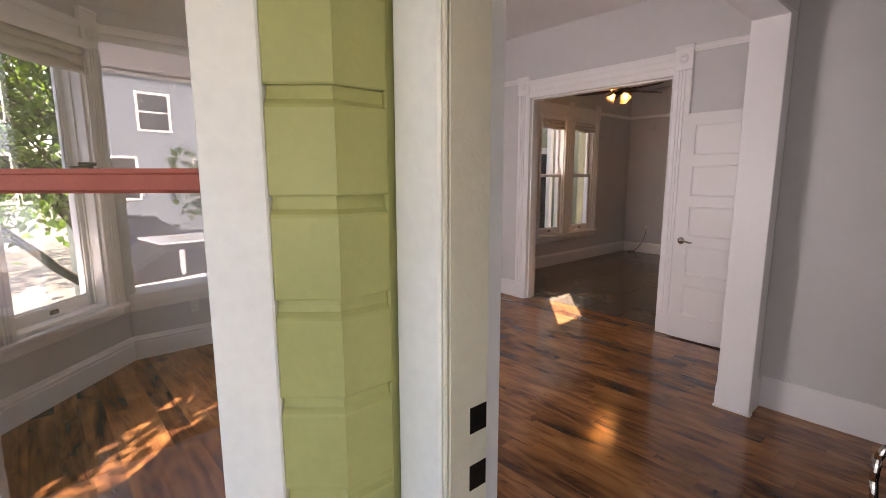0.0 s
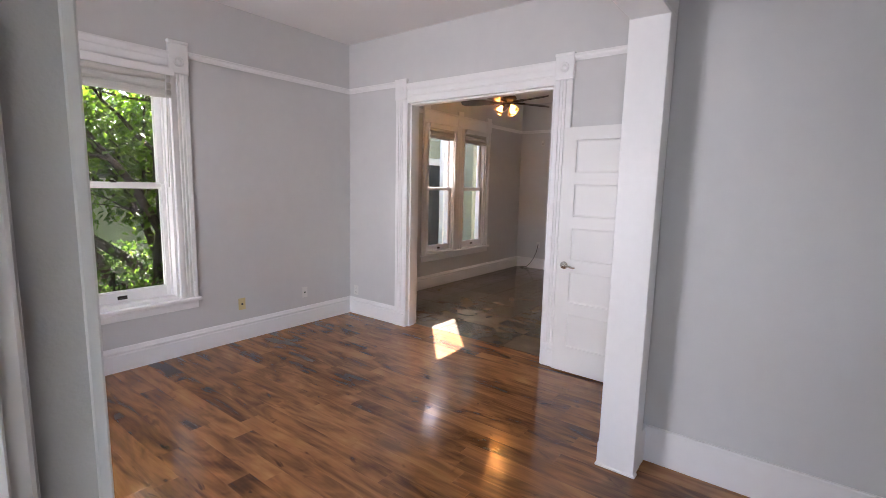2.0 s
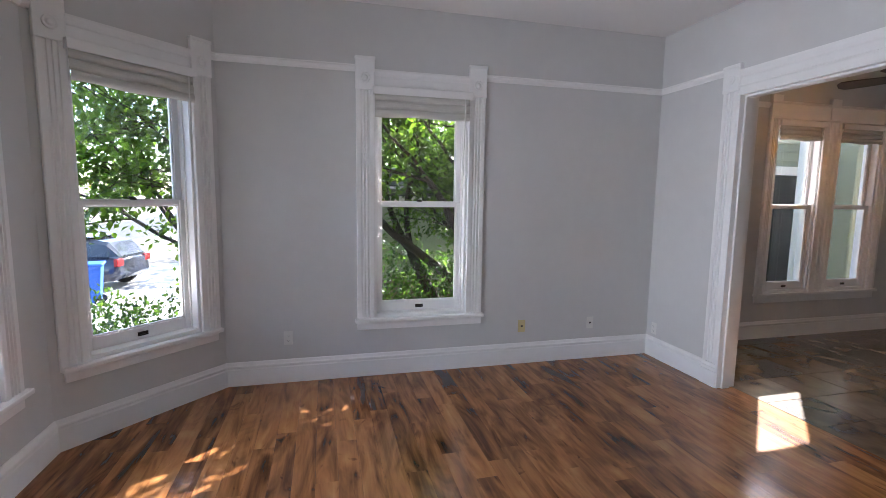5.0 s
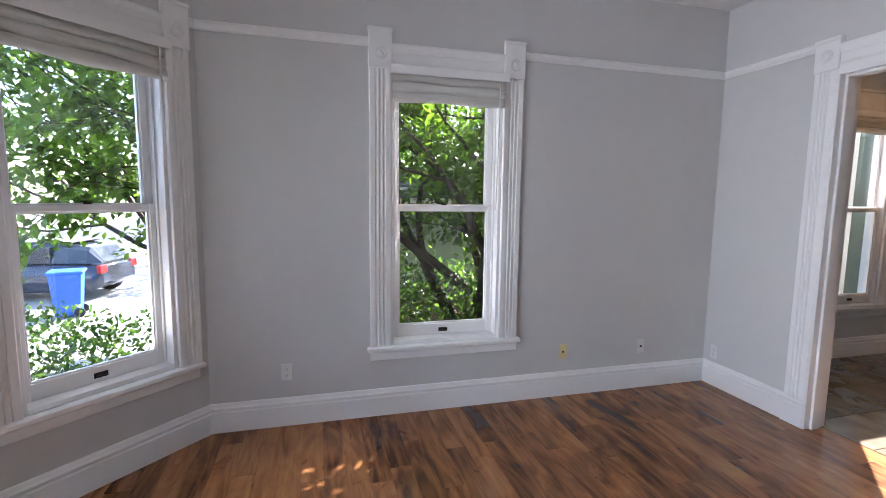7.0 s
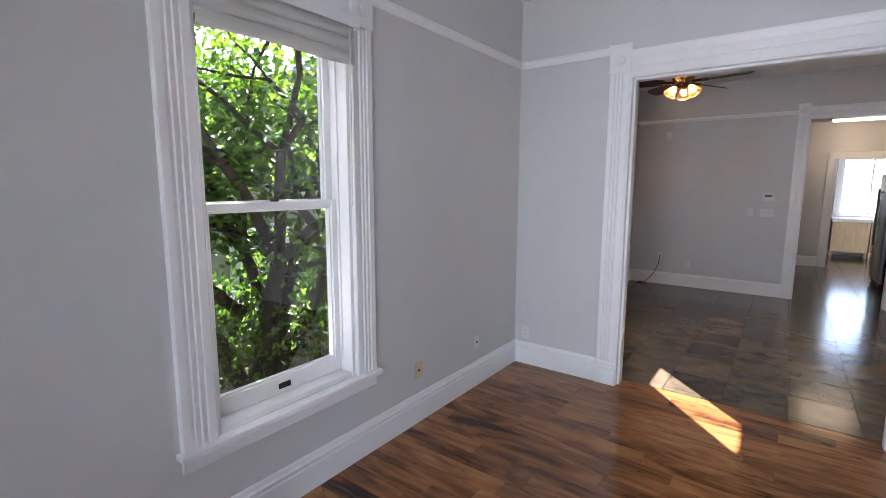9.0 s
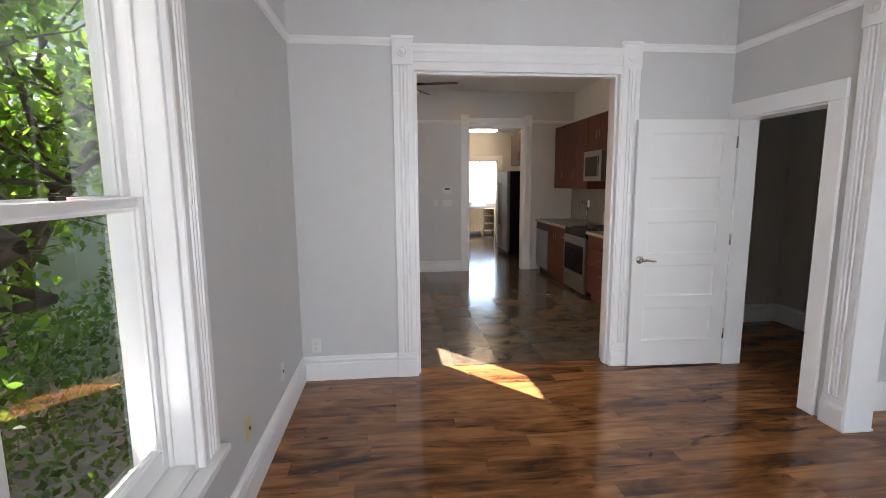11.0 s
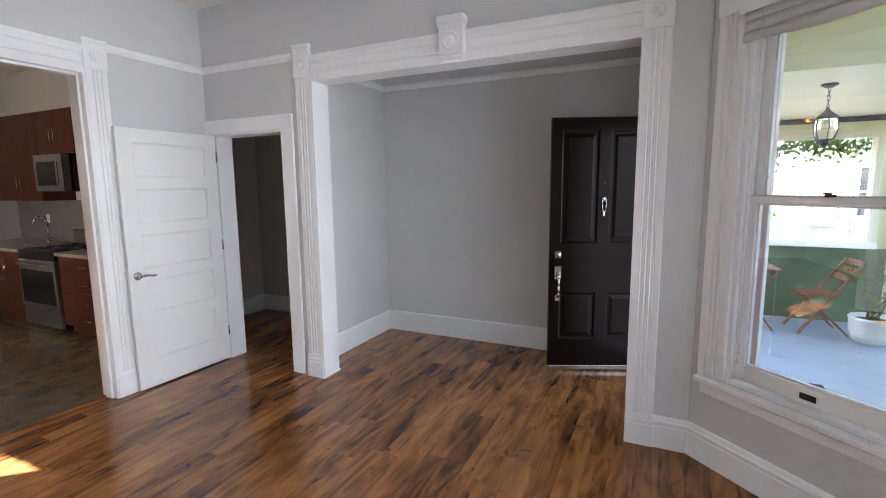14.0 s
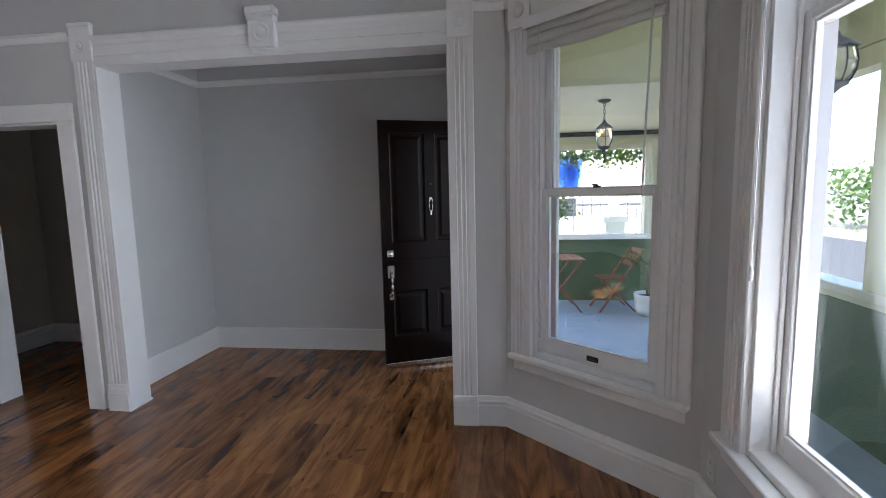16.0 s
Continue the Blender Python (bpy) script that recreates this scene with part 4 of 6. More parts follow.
for x in (a0 - 0.135, b1 - 0.005, (a1 + b0) / 2 - 0.07):
    part("ear_block", B((x, x + 0.14, 0, 0.034, 2.47, 2.70), bev=0.004), M_TRIM, dt)
part("window_sill", B((a0 - 0.15, b1 + 0.15, 0.0005, 0.055, 0.490, 0.520), bev=0.004), M_TRIM, dt)
part("apron", B((a0 - 0.13, b1 + 0.13, 0, 0.02, 0.41, 0.49), bev=0.004), M_TRIM, dt)

# ---- ceiling fan ----
fan = thing("ceiling_fan", Matrix.Translation((-3.46, 6.40, CEIL)), "dark bronze ceiling fan with lit amber glass shades", "ceiling fan")
bm = bmesh.new()
lathe(bm, [(0, 0), (0.075, 0), (0.075, -0.02), (0.05, -0.05), (0.02, -0.06), (0, -0.06)], 20)
part("canopy", bm, M_BRONZE, fan)
bm = bmesh.new()
tube(bm, (0, 0, -0.05), (0, 0, -0.30), 0.013, 0.013, 12)
part("downrod", bm, M_BRONZE, fan)
bm = bmesh.new()
lathe(bm, [(0, -0.28), (0.05, -0.29), (0.10, -0.31), (0.115, -0.34), (0.105, -0.38), (0.06, -0.40), (0.05, -0.41), (0.07, -0.42), (0.06, -0.445), (0, -0.45)], 24)
part("motor", bm, M_BRONZE, fan)
for k in range(5):
    r = Matrix.Rotation(radians(72 * k - 12), 4, "Z")
    bm = bmesh.new()
    n = 12
    prev = None
    for j in range(n + 1):
        u = j / n
        x = 0.20 + u * 0.46
        hw = 0.048 + 0.022 * math.sin(min(u * 1.25, 1) * math.pi / 2) - (0.04 * max(0, (u - 0.88) / 0.12) ** 2)
        ring = [bm.verts.new((x, s * hw, -0.395 + dz + s * hw * 0.34)) for s, dz in ((-1, 0), (1, 0), (1, 0.008), (-1, 0.008))]
        if prev:
            for i in range(4):
                bm.faces.new((prev[i], prev[(i + 1) % 4], ring[(i + 1) % 4], ring[i]))
        else:
            bm.faces.new(ring)
        prev = ring
    bm.faces.new(prev[::-1])
    bmesh.ops.recalc_face_normals(bm, faces=bm.faces[:])
    bl = part("blade", bm, M_BLADE, fan, "dark walnut blade", m=r)
    part("blade_iron", B((0.09, 0.26, -0.018, 0.018, -0.405, -0.380), bev=0.002), M_BRONZE, bl)
for k in range(3):
    r = Matrix.Rotation(radians(120 * k + 215), 4, "Z") @ Matrix.Translation((0.070, 0, -0.425)) @ Matrix.Rotation(radians(-38), 4, "Y")
    bm = bmesh.new()
    lathe(bm, [(0.020, -0.01), (0.030, -0.03), (0.045, -0.06), (0.062, -0.10), (0.068, -0.125), (0.065, -0.125), (0.059, -0.10), (0.042, -0.06), (0.027, -0.03), (0.018, -0.012)], 20)
    sh = part("shade", bm, M_SHADE, fan, "amber glass bell shade", m=r)
    bm = bmesh.new()
    lathe(bm, [(0, -0.10), (0.018, -0.092), (0.024, -0.07), (0.016, -0.045), (0.012, -0.03), (0, -0.03)], 14)
    part("bulb", bm, M_BULB, sh, "glowing warm bulb")
    bm = bmesh.new()
    lathe(bm, [(0, 0.03), (0.014, 0.02), (0.022, 0.0), (0.022, -0.03), (0, -0.03)], 14)
    part("socket", bm, M_BRONZE, sh)

# ---- kitchen ----
CF = -1.06
def pull(parent, x, y0, y1, z0, z1, vertical):
    bm = bmesh.new()
    if vertical:
        tube(bm, (x - 0.028, y0, z0), (x - 0.028, y0, z1), 0.005, 0.005, 8)
        for z in (z0 + 0.02, z1 - 0.02):
            tube(bm, (x, y0, z), (x - 0.028, y0, z), 0.004, 0.004, 8)
    else:
        tube(bm, (x - 0.028, y0, z0), (x - 0.028, y1, z0), 0.005, 0.005, 8)
        for y in (y0 + 0.02, y1 - 0.02):
            tube(bm, (x, y, z0), (x - 0.028, y, z0), 0.004, 0.004, 8)
    part("handle", bm, M_NICKEL, parent, "brushed nickel bar pull")

def unit(name, y0, y1, z0, z1, xf, xb, fronts, label, toe=False):
    """A cabinet with its fronts (y0, y1, z0, z1, handle kind) facing west."""
    c = thing(name, Matrix.Translation((0, 0, 0)), label, "cabinet", "kitchen cabinets")
    boxes = [(xf + 0.02, xb, y0 + 0.001, y1 - 0.001, z0 + (0.09 if toe else 0), z1)]
    if toe:
        boxes.append((xf + 0.07, xb, y0 + 0.001, y1 - 0.001, 0, z0 + 0.09))
    part("body", B(*boxes), M_CHERRY, c)
    for a, b, p, q, h in fronts:
        d = part("drawer_front" if h == "d" else "door", B((xf, xf + 0.019, a + 0.002, b - 0.002, p + 0.002, q - 0.002), bev=0.002), M_CHERRY, c)
        if h == "d":
            pull(d, xf, (a + b) / 2 - 0.07, (a + b) / 2 + 0.07, (p + q) / 2, 0, False)
        elif h == "l":
            pull(d, xf, a + 0.04, 0, (p + 0.10 if p > 1.2 else q - 0.30), (p + 0.28 if p > 1.2 else q - 0.10), True)
        else:
            pull(d, xf, b - 0.04, 0, (p + 0.10 if p > 1.2 else q - 0.30), (p + 0.28 if p > 1.2 else q - 0.10), True)
    return c

ch = "cherry wood base cabinet with bar pulls"
unit("base_cabinet", 5.55, 6.53, 0, 0.87, CF, KE, [(5.55, 6.53, 0.10 + k * 0.1925, 0.10 + (k + 1) * 0.1925, "d") for k in range(4)], "cherry wood drawer cabinet with bar pulls", True)
unit("base_cabinet", 7.31, 8.12, 0, 0.87, CF, KE, [(7.31, 7.715, 0.10, 0.87, "r"), (7.715, 8.12, 0.10, 0.87, "l")], ch, True)
up = "cherry wood wall cabinet with bar pulls"
UF = -0.77
unit("wall_cabinet", 5.55, 6.53, 1.45, 2.48, UF, KE, [(5.55, 6.04, 1.45, 2.48, "r"), (6.04, 6.53, 1.45, 2.48, "l")], up)
unit("wall_cabinet", 6.54, 7.30, 1.99, 2.48, UF, KE, [(6.54, 6.92, 1.99, 2.48, "r"), (6.92, 7.30, 1.99, 2.48, "l")], up)
unit("wall_cabinet", 7.31, 8.70, 1.45, 2.48, UF, KE, [(7.31, 7.77, 1.45, 2.48, "r"), (7.77, 8.23, 1.45, 2.48, "l"), (8.23, 8.70, 1.45, 2.48, "l")], up)
unit("wall_cabinet", 10.20, 11.25, 1.93, 2.60, -0.90, KE, [(10.20, 10.55, 1.93, 2.60, "r"), (10.55, 10.90, 1.93, 2.60, "l"), (10.90, 11.25, 1.93, 2.60, "l")], "cherry wood cabinet above the refrigerator")
tagged(part("worktop", B((CF - 0.03, KE, 7.305, 8.725, 0.872, 0.91), bev=0.004), M_COUNTER), "grey stone worktop beside the range", "worktop")
tagged(part("worktop", B((CF - 0.03, KE, 5.54, 6.535, 0.872, 0.91), bev=0.004), M_COUNTER), "grey stone worktop over the drawers", "worktop")
tagged(part("splashback", B((KE - 0.012, KE, 5.54, 8.74, 0.911, 1.449)), M_SPLASH), "dark grey glossy splashback", "splashback")
dw = thing("dishwasher", Matrix.Translation((0, 0, 0)), "stainless steel dishwasher with a black control strip", "dishwasher")
part("body", B((CF + 0.03, KE, 8.125, 8.72, 0.09, 0.87), (CF + 0.07, KE, 8.125, 8.72, 0, 0.09)), M_BLACKMAT, dw)
part("door", B((CF - 0.01, CF + 0.03, 8.13, 8.715, 0.20, 0.74), bev=0.006), M_STEEL, dw)
part("control_strip", B((CF - 0.012, CF + 0.03, 8.13, 8.715, 0.745, 0.868), bev=0.006), M_BLACKMAT, dw)
part("kick_panel", B((CF + 0.0, CF + 0.03, 8.13, 8.715, 0.09, 0.19), bev=0.004), M_STEEL, dw)
rg = thing("range", Matrix.Translation((0, 0, 0)), "stainless steel range with black cooktop and oven window", "range")
part("body", B((CF + 0.01, KE, 6.542, 7.302, 0.03, 0.89)), M_BLACK, rg)
ov = part("oven_door", B((CF - 0.035, CF + 0.01, 6.546, 7.298, 0.26, 0.80), bev=0.006), M_STEEL, rg)
part("window", B((CF - 0.038, CF - 0.034, 6.59, 7.255, 0.31, 0.69), bev=0.001), M_BLACK, ov, "black glass oven window")
bm = bmesh.new()
tube(bm, (CF - 0.075, 6.60, 0.755), (CF - 0.075, 7.24, 0.755), 0.010, 0.010, 10)
for y in (6.63, 7.21):
    tube(bm, (CF - 0.03, y, 0.755), (CF - 0.075, y, 0.755), 0.008, 0.008, 8)
part("handle", bm, M_STEEL, ov, "stainless bar handle")
part("drawer", B((CF - 0.030, CF + 0.01, 6.546, 7.298, 0.05, 0.25), bev=0.006), M_STEEL, rg)
part("control_panel", B((CF - 0.020, CF + 0.02, 6.546, 7.298, 0.805, 0.905), bev=0.008), M_BLACK, rg)
part("cooktop", B((CF - 0.02, KE - 0.04, 6.545, 7.299, 0.892, 0.915), bev=0.004), M_BLACK, rg)
part("backguard", B((KE - 0.09, KE - 0.014, 6.545, 7.299, 0.915, 1.09), bev=0.008), M_STEEL, rg)
for y in (6.75, 7.10):
    for x in (CF + 0.13, CF + 0.40):
        bm = bmesh.new()
        for k in range(4):
            a = k * math.pi / 2
            tube(bm, (x, y, 0.925), (x + 0.10 * math.cos(a), y + 0.10 * math.sin(a), 0.925), 0.006, 0.006, 6)
        lathe(bm, [(0, 0.93), (0.03, 0.928), (0.035, 0.915), (0.0, 0.914)], 14, Matrix.Translation((x, y, 0)))
        part("burner_grate", bm, M_BLACKMAT, rg)
mw = thing("microwave", Matrix.Translation((0, 0, 0)), "stainless steel microwave above the range", "microwave")
part("case", B((-0.80, KE, 6.545, 7.298, 1.56, 1.985)), M_BLACKMAT, mw)
d = part("door", B((-0.83, -0.80, 6.72, 7.298, 1.565, 1.98), bev=0.005), M_STEEL, mw)
part("window", B((-0.833, -0.829, 6.80, 7.24, 1.63, 1.90), bev=0.001), M_BLACK, d, "black glass window")
part("keypad", B((-0.83, -0.80, 6.548, 6.715, 1.565, 1.98), bev=0.005), M_BLACK, mw)
bm = bmesh.new()
tube(bm, (-0.865, 6.76, 1.62), (-0.865, 6.76, 1.92), 0.008, 0.008, 8)
for z in (1.64, 1.90):
    tube(bm, (-0.83, 6.76, z), (-0.865, 6.76, z), 0.006, 0.006, 8)
part("handle", bm, M_STEEL, mw)
fc = thing("faucet", Matrix.Translation((-0.56, 7.75, 0.91)), "chrome gooseneck kitchen faucet on the worktop", "faucet")
bm = bmesh.new()
lathe(bm, [(0, 0.0), (0.03, 0), (0.028, 0.02), (0.014, 0.03)], 16)
pts = [(0, 0.02), (0, 0.24), (-0.02, 0.30), (-0.07, 0.335), (-0.12, 0.32), (-0.145, 0.27), (-0.148, 0.23)]
for (a, b), (c, d_) in zip(pts, pts[1:]):
    tube(bm, (a, 0, b), (c, 0, d_), 0.012, 0.012, 12)
part("spout", bm, M_CHROME, fc)
bm = bmesh.new()
tube(bm, (0, -0.08, 0.0), (0, -0.08, 0.06), 0.014, 0.012, 12)
tube(bm, (0, -0.08, 0.06), (-0.07, -0.08, 0.08), 0.006, 0.005, 8)
part("tap_lever", bm, M_CHROME, fc)
mKE, _ = wall_frame((KE - 0.012, 5.54), (KE - 0.012, 9))
outlet(mKE, 2.45, 1.20, M_PLASTIC, "white outlet on the splashback")
fr = thing("refrigerator", Matrix.Translation((0, 0, 0)), "side-by-side refrigerator, stainless doors and black sides", "refrigerator")
part("body", B((-1.16, KE, 10.26, 11.18, 0.04, 1.79), bev=0.006), M_BLACK, fr)
for y0, y1 in ((10.265, 10.76), (10.77, 11.175)):
    d = part("door", B((-1.225, -1.165, y0, y1, 0.09, 1.785), bev=0.012), M_STEEL, fr)
    y = 10.725 if y0 < 10.5 else 10.805
    bm = bmesh.new()
    tube(bm, (-1.275, y, 0.65), (-1.275, y, 1.55), 0.012, 0.012, 10)
    for z in (0.70, 1.50):
        tube(bm, (-1.225, y, z), (-1.275, y, z), 0.010, 0.010, 8)
    part("handle", bm, M_STEEL, d)
    if y0 > 10.5:
        part("dispenser", B((-1.229, -1.222, 10.88, 11.09, 0.95, 1.38), bev=0.002), M_BLACK, d, "black ice dispenser")
part("grille", B((-1.20, -1.16, 10.27, 11.17, 0.02, 0.085), bev=0.004), M_BLACKMAT, fr)
cl = thing("ceiling_light", Matrix.Translation((-1.52, 11.75, KC)), "long fluorescent kitchen ceiling light, lit", "ceiling light")
part("housing", B((-0.40, 0.40, -0.14, 0.14, -0.03, 0), bev=0.005), M_PLASTIC, cl)
part("diffuser", B((-0.39, 0.39, -0.13, 0.13, -0.075, -0.03), bev=0.02), M_TUBE, cl)
# doorway to the back room and what stands there
mK = W_KN[1]
kd = thing("door_3", mK, "white painted doorway to the back room", "door frame", kind="structure")
for b in ((KE + 0.83, KE + 0.95, 0, 0.022, 0, 2.10), (KE + 1.76, KE + 1.88, 0, 0.022, 0, 2.10), (KE + 0.83, KE + 1.88, 0, 0.024, 2.10, 2.23), (KE + 0.95, KE + 0.968, -0.145, 0.0, 0, 2.10), (KE + 1.742, KE + 1.76, -0.145, 0.0, 0, 2.10)):
    part("casing", B(b, bev=0.003), M_TRIM, kd)
bases(mK, [(KE + 1.885, W_KN[2])])
mB = W_BK[1]
bw = thing("window_7", mB, "white framed back room window, brightly lit", "window", kind="structure")
for b in ((0.52, 0.62, 0, 0.02, 0.95, 2.22), (1.66, 1.76, 0, 0.02, 0.95, 2.22), (0.52, 1.76, 0, 0.022, 2.22, 2.33), (0.48, 1.80, 0, 0.05, 0.91, 0.95), (0.62, 0.65, -0.12, 0, 0.95, 2.22), (1.63, 1.66, -0.12, 0, 0.95, 2.22), (1.12, 1.16, -0.08, -0.04, 0.95, 2.22), (0.65, 1.63, -0.08, -0.04, 0.95, 0.99), (0.65, 1.63, -0.08, -0.04, 2.18, 2.22)):
    part("window_frame", B(b, bev=0.002), M_TRIM, bw)
part("pane", B((0.655, 1.115, -0.06, -0.056, 0.995, 2.175)), M_GLASS, bw).visible_shadow = False
part("pane", B((1.165, 1.625, -0.06, -0.056, 0.995, 2.175)), M_GLASS, bw).visible_shadow = False
sk = thing("vanity_cabinet", mB @ Matrix.Translation((1.45, 0, 0)), "pale wood vanity with a white sink top", "vanity")
part("body", B((-0.32, 0.32, 0.02, 0.50, 0.12, 0.80), bev=0.004), M_PINE, sk)
part("top", B((-0.34, 0.34, 0.0, 0.53, 0.80, 0.88), bev=0.012), M_PLASTIC, sk, "white sink top")
for x in (-0.29, 0.29):
    for y in (0.05, 0.46):
        part("leg", B((x - 0.02, x + 0.02, y - 0.02, y + 0.02, 0, 0.12)), M_PINE, sk)
sf = thing("shelf_unit", mB @ Matrix.Translation((0.93, 0, 0)), "open pale wood shelf unit under the window", "shelf")
for x in (-0.16, 0.15):
    part("side_panel", B((x, x + 0.015, 0.02, 0.40, 0.0, 0.80)), M_PINE, sf)
for z in (0.12, 0.34, 0.56, 0.78):
    part("shelf", B((-0.145, 0.15, 0.02, 0.40, z, z + 0.018)), M_PINE, sf)
part("back_panel", B((-0.145, 0.15, 0.02, 0.03, 0.12, 0.80)), M_PINE, sf)
copy_thing(sf, mB @ Matrix.Translation((1.98, 0, 0)))

# small motion sensor high in the dining corner
ms = thing("wall_sensor", mDN @ Matrix.Translation((KE + 4.03, 0, 2.37)), "small white alarm sensor high in the corner", "sensor")
part("case", B((-0.03, 0.03, 0, 0.045, -0.05, 0.05), bev=0.012), M_PLASTIC, ms)
part("lens", B((-0.018, 0.018, 0.044, 0.050, -0.03, 0.0), bev=0.003), M_VENT, ms)


# ---- outside: materials ----
M_PFLOOR = mat("blue_grey_porch_paint", (0.36, 0.42, 0.48), 0.35, grain=(2, 0.06), spots=(25, 0.05), bump=0.05)
M_GREEN = mat("green_porch_paint", (0.075, 0.115, 0.05), 0.55, grain=(3, 0.12), spots=(30, 0.08), bump=0.3, bump_scale=60)
M_YELLOW = mat("pale_yellow_porch_paint", (0.68, 0.66, 0.44), 0.5, grain=(2, 0.04), bump=0.08)
M_TEAK = mat("oiled_teak", (0.22, 0.085, 0.04), 0.5, grain=(14, 0.25, (1, 8, 1)), bump=0.1)
M_POT = mat("white_glazed_pot", (0.72, 0.70, 0.64), 0.3, grain=(5, 0.05))
M_SOIL = mat("dark_soil", (0.05, 0.035, 0.025), 0.9, grain=(30, 0.3), bump=0.5)
M_DRYLEAF = mat("dry_tan_leaf", (0.50, 0.30, 0.14), 0.7, grain=(20, 0.2))
M_BARK = mat("grey_brown_bark", (0.052, 0.040, 0.030), 0.9, grain=(14, 0.35, (1, 1, 0.3)), bump=0.6, bump_scale=35)
M_IRON = mat("weathered_lantern_metal", (0.10, 0.11, 0.12), 0.5, 0.6, grain=(30, 0.2))
M_FROST = glass_mat("lantern_glass", (1, 1, 1), 0.15)
M_SAGE = mat("sage_lap_siding", (0.34, 0.36, 0.25), 0.6, grain=(2, 0.08), spots=(20, 0.06), bump=0.1)
M_BLUEGREY = mat("blue_grey_lap_siding", (0.20, 0.24, 0.265), 0.6, grain=(2, 0.08), spots=(18, 0.06), bump=0.1)
M_ROOF = mat("grey_shingle", (0.11, 0.105, 0.10), 0.9, grain=(6, 0.3), spots=(40, 0.2), bump=0.4)
M_DARKGLASS = mat("dark_window_glass", (0.03, 0.035, 0.04), 0.08, grain=(3, 0.2))
M_ASPHALT = mat("asphalt", (0.055, 0.055, 0.055), 0.85, grain=(60, 0.3), spots=(1.5, 0.2), bump=0.4, bump_scale=150)
M_CONCRETE = mat("pale_concrete", (0.27, 0.26, 0.24), 0.8, grain=(2, 0.1), spots=(30, 0.08), bump=0.2)
M_BIN = mat("blue_bin_plastic", (0.02, 0.10, 0.42), 0.45, grain=(8, 0.1))
M_CARW = mat("white_car_paint", (0.75, 0.75, 0.74), 0.15, grain=(3, 0.02), coat=0.6)
M_CARD = mat("dark_car_paint", (0.03, 0.035, 0.05), 0.15, grain=(3, 0.05), coat=0.6)
M_TYRE = mat("tyre_rubber", (0.02, 0.02, 0.02), 0.8, grain=(40, 0.2))
M_REDLAMP = mat("red_lamp_lens", (0.35, 0.02, 0.02), 0.2, grain=(20, 0.1))
M_FENCE = mat("weathered_fence_wood", (0.20, 0.17, 0.13), 0.85, grain=(10, 0.25, (6, 6, 0.5)), bump=0.3)


def leaf_mat(name, dark, light):
    """Leaves: each leaf its own green, letting some light through."""
    m = bpy.data.materials.new(name)
    m.use_nodes = True
    nt = m.node_tree
    b = nt.nodes["Principled BSDF"]
    g = nt.nodes.new("ShaderNodeNewGeometry")
    r = nt.nodes.new("ShaderNodeValToRGB")
    r.color_ramp.elements[0].color = (*dark, 1)
    r.color_ramp.elements[1].color = (*light, 1)
    nt.links.new(g.outputs["Random Per Island"], r.inputs[0])
    nt.links.new(r.outputs[0], b.inputs["Base Color"])
    b.inputs["Roughness"].default_value = 0.45
    tr = nt.nodes.new("ShaderNodeBsdfTranslucent")
    sc = nt.nodes.new("ShaderNodeVectorMath")
    sc.operation = "MULTIPLY"
    sc.inputs[1].default_value = (2.8, 3.0, 1.0)
    nt.links.new(r.outputs[0], sc.inputs[0])
    nt.links.new(sc.outputs[0], tr.inputs["Color"])
    mx = nt.nodes.new("ShaderNodeMixShader")
    mx.inputs[0].default_value = 0.45
    out = nt.nodes["Material Output"]
    nt.links.new(b.outputs[0], mx.inputs[1])
    nt.links.new(tr.outputs[0], mx.inputs[2])
    nt.links.new(mx.outputs[0], out.inputs[0])
    return m


M_LEAF = leaf_mat("tree_leaf", (0.026, 0.056, 0.012), (0.105, 0.170, 0.032))
M_HEDGE = leaf_mat("hedge_leaf", (0.020, 0.044, 0.015), (0.068, 0.118, 0.035))
M_VINE = leaf_mat("vine_leaf", (0.02, 0.04, 0.012), (0.09, 0.13, 0.03))

# ---- ground, street ----
tagged(part("road", B((-300, 300, -16.5, -9.0, -1.199, -1.19)), M_ASPHALT), "grey asphalt street", "road", kind="structure")
tagged(part("pavement", B((-300, 300, -8.9, -6.9, -1.199, -1.08), bev=0.01), M_CONCRETE), "pale concrete pavement", "pavement", kind="structure")
tagged(part("pavement", B((-300, 300, -18.6, -16.6, -1.199, -1.08), bev=0.01), M_CONCRETE), "pale concrete pavement", "pavement", kind="structure")
tagged(part("driveway", B((-20.0, -9.2, -6.8, -1.6, -1.199, -1.15), bev=0.01), M_CONCRETE), "pale concrete driveway", "pavement", kind="structure")

# ---- house shell seen from outside ----
bm = bmesh.new()
pts = [(-0.763, 0.409), (-0.763, 0.300), (-0.752, 0.311), (-0.752, 0.453), (-0.763, 0.453)]
lo = [bm.verts.new((x, y, -0.3)) for x, y in pts]
hi = [bm.verts.new((x, y, CEIL)) for x, y in pts]
for k in range(5):
    bm.faces.new((lo[k], lo[(k + 1) % 5], hi[(k + 1) % 5], hi[k]))
bm.faces.new(hi)
bm.faces.new(lo[::-1])
bmesh.ops.recalc_face_normals(bm, faces=bm.faces[:])
ret = tagged(part("wall_porch_return", bm, M_SIDING), "olive green sided porch wall beside the door", "wall", kind="structure")

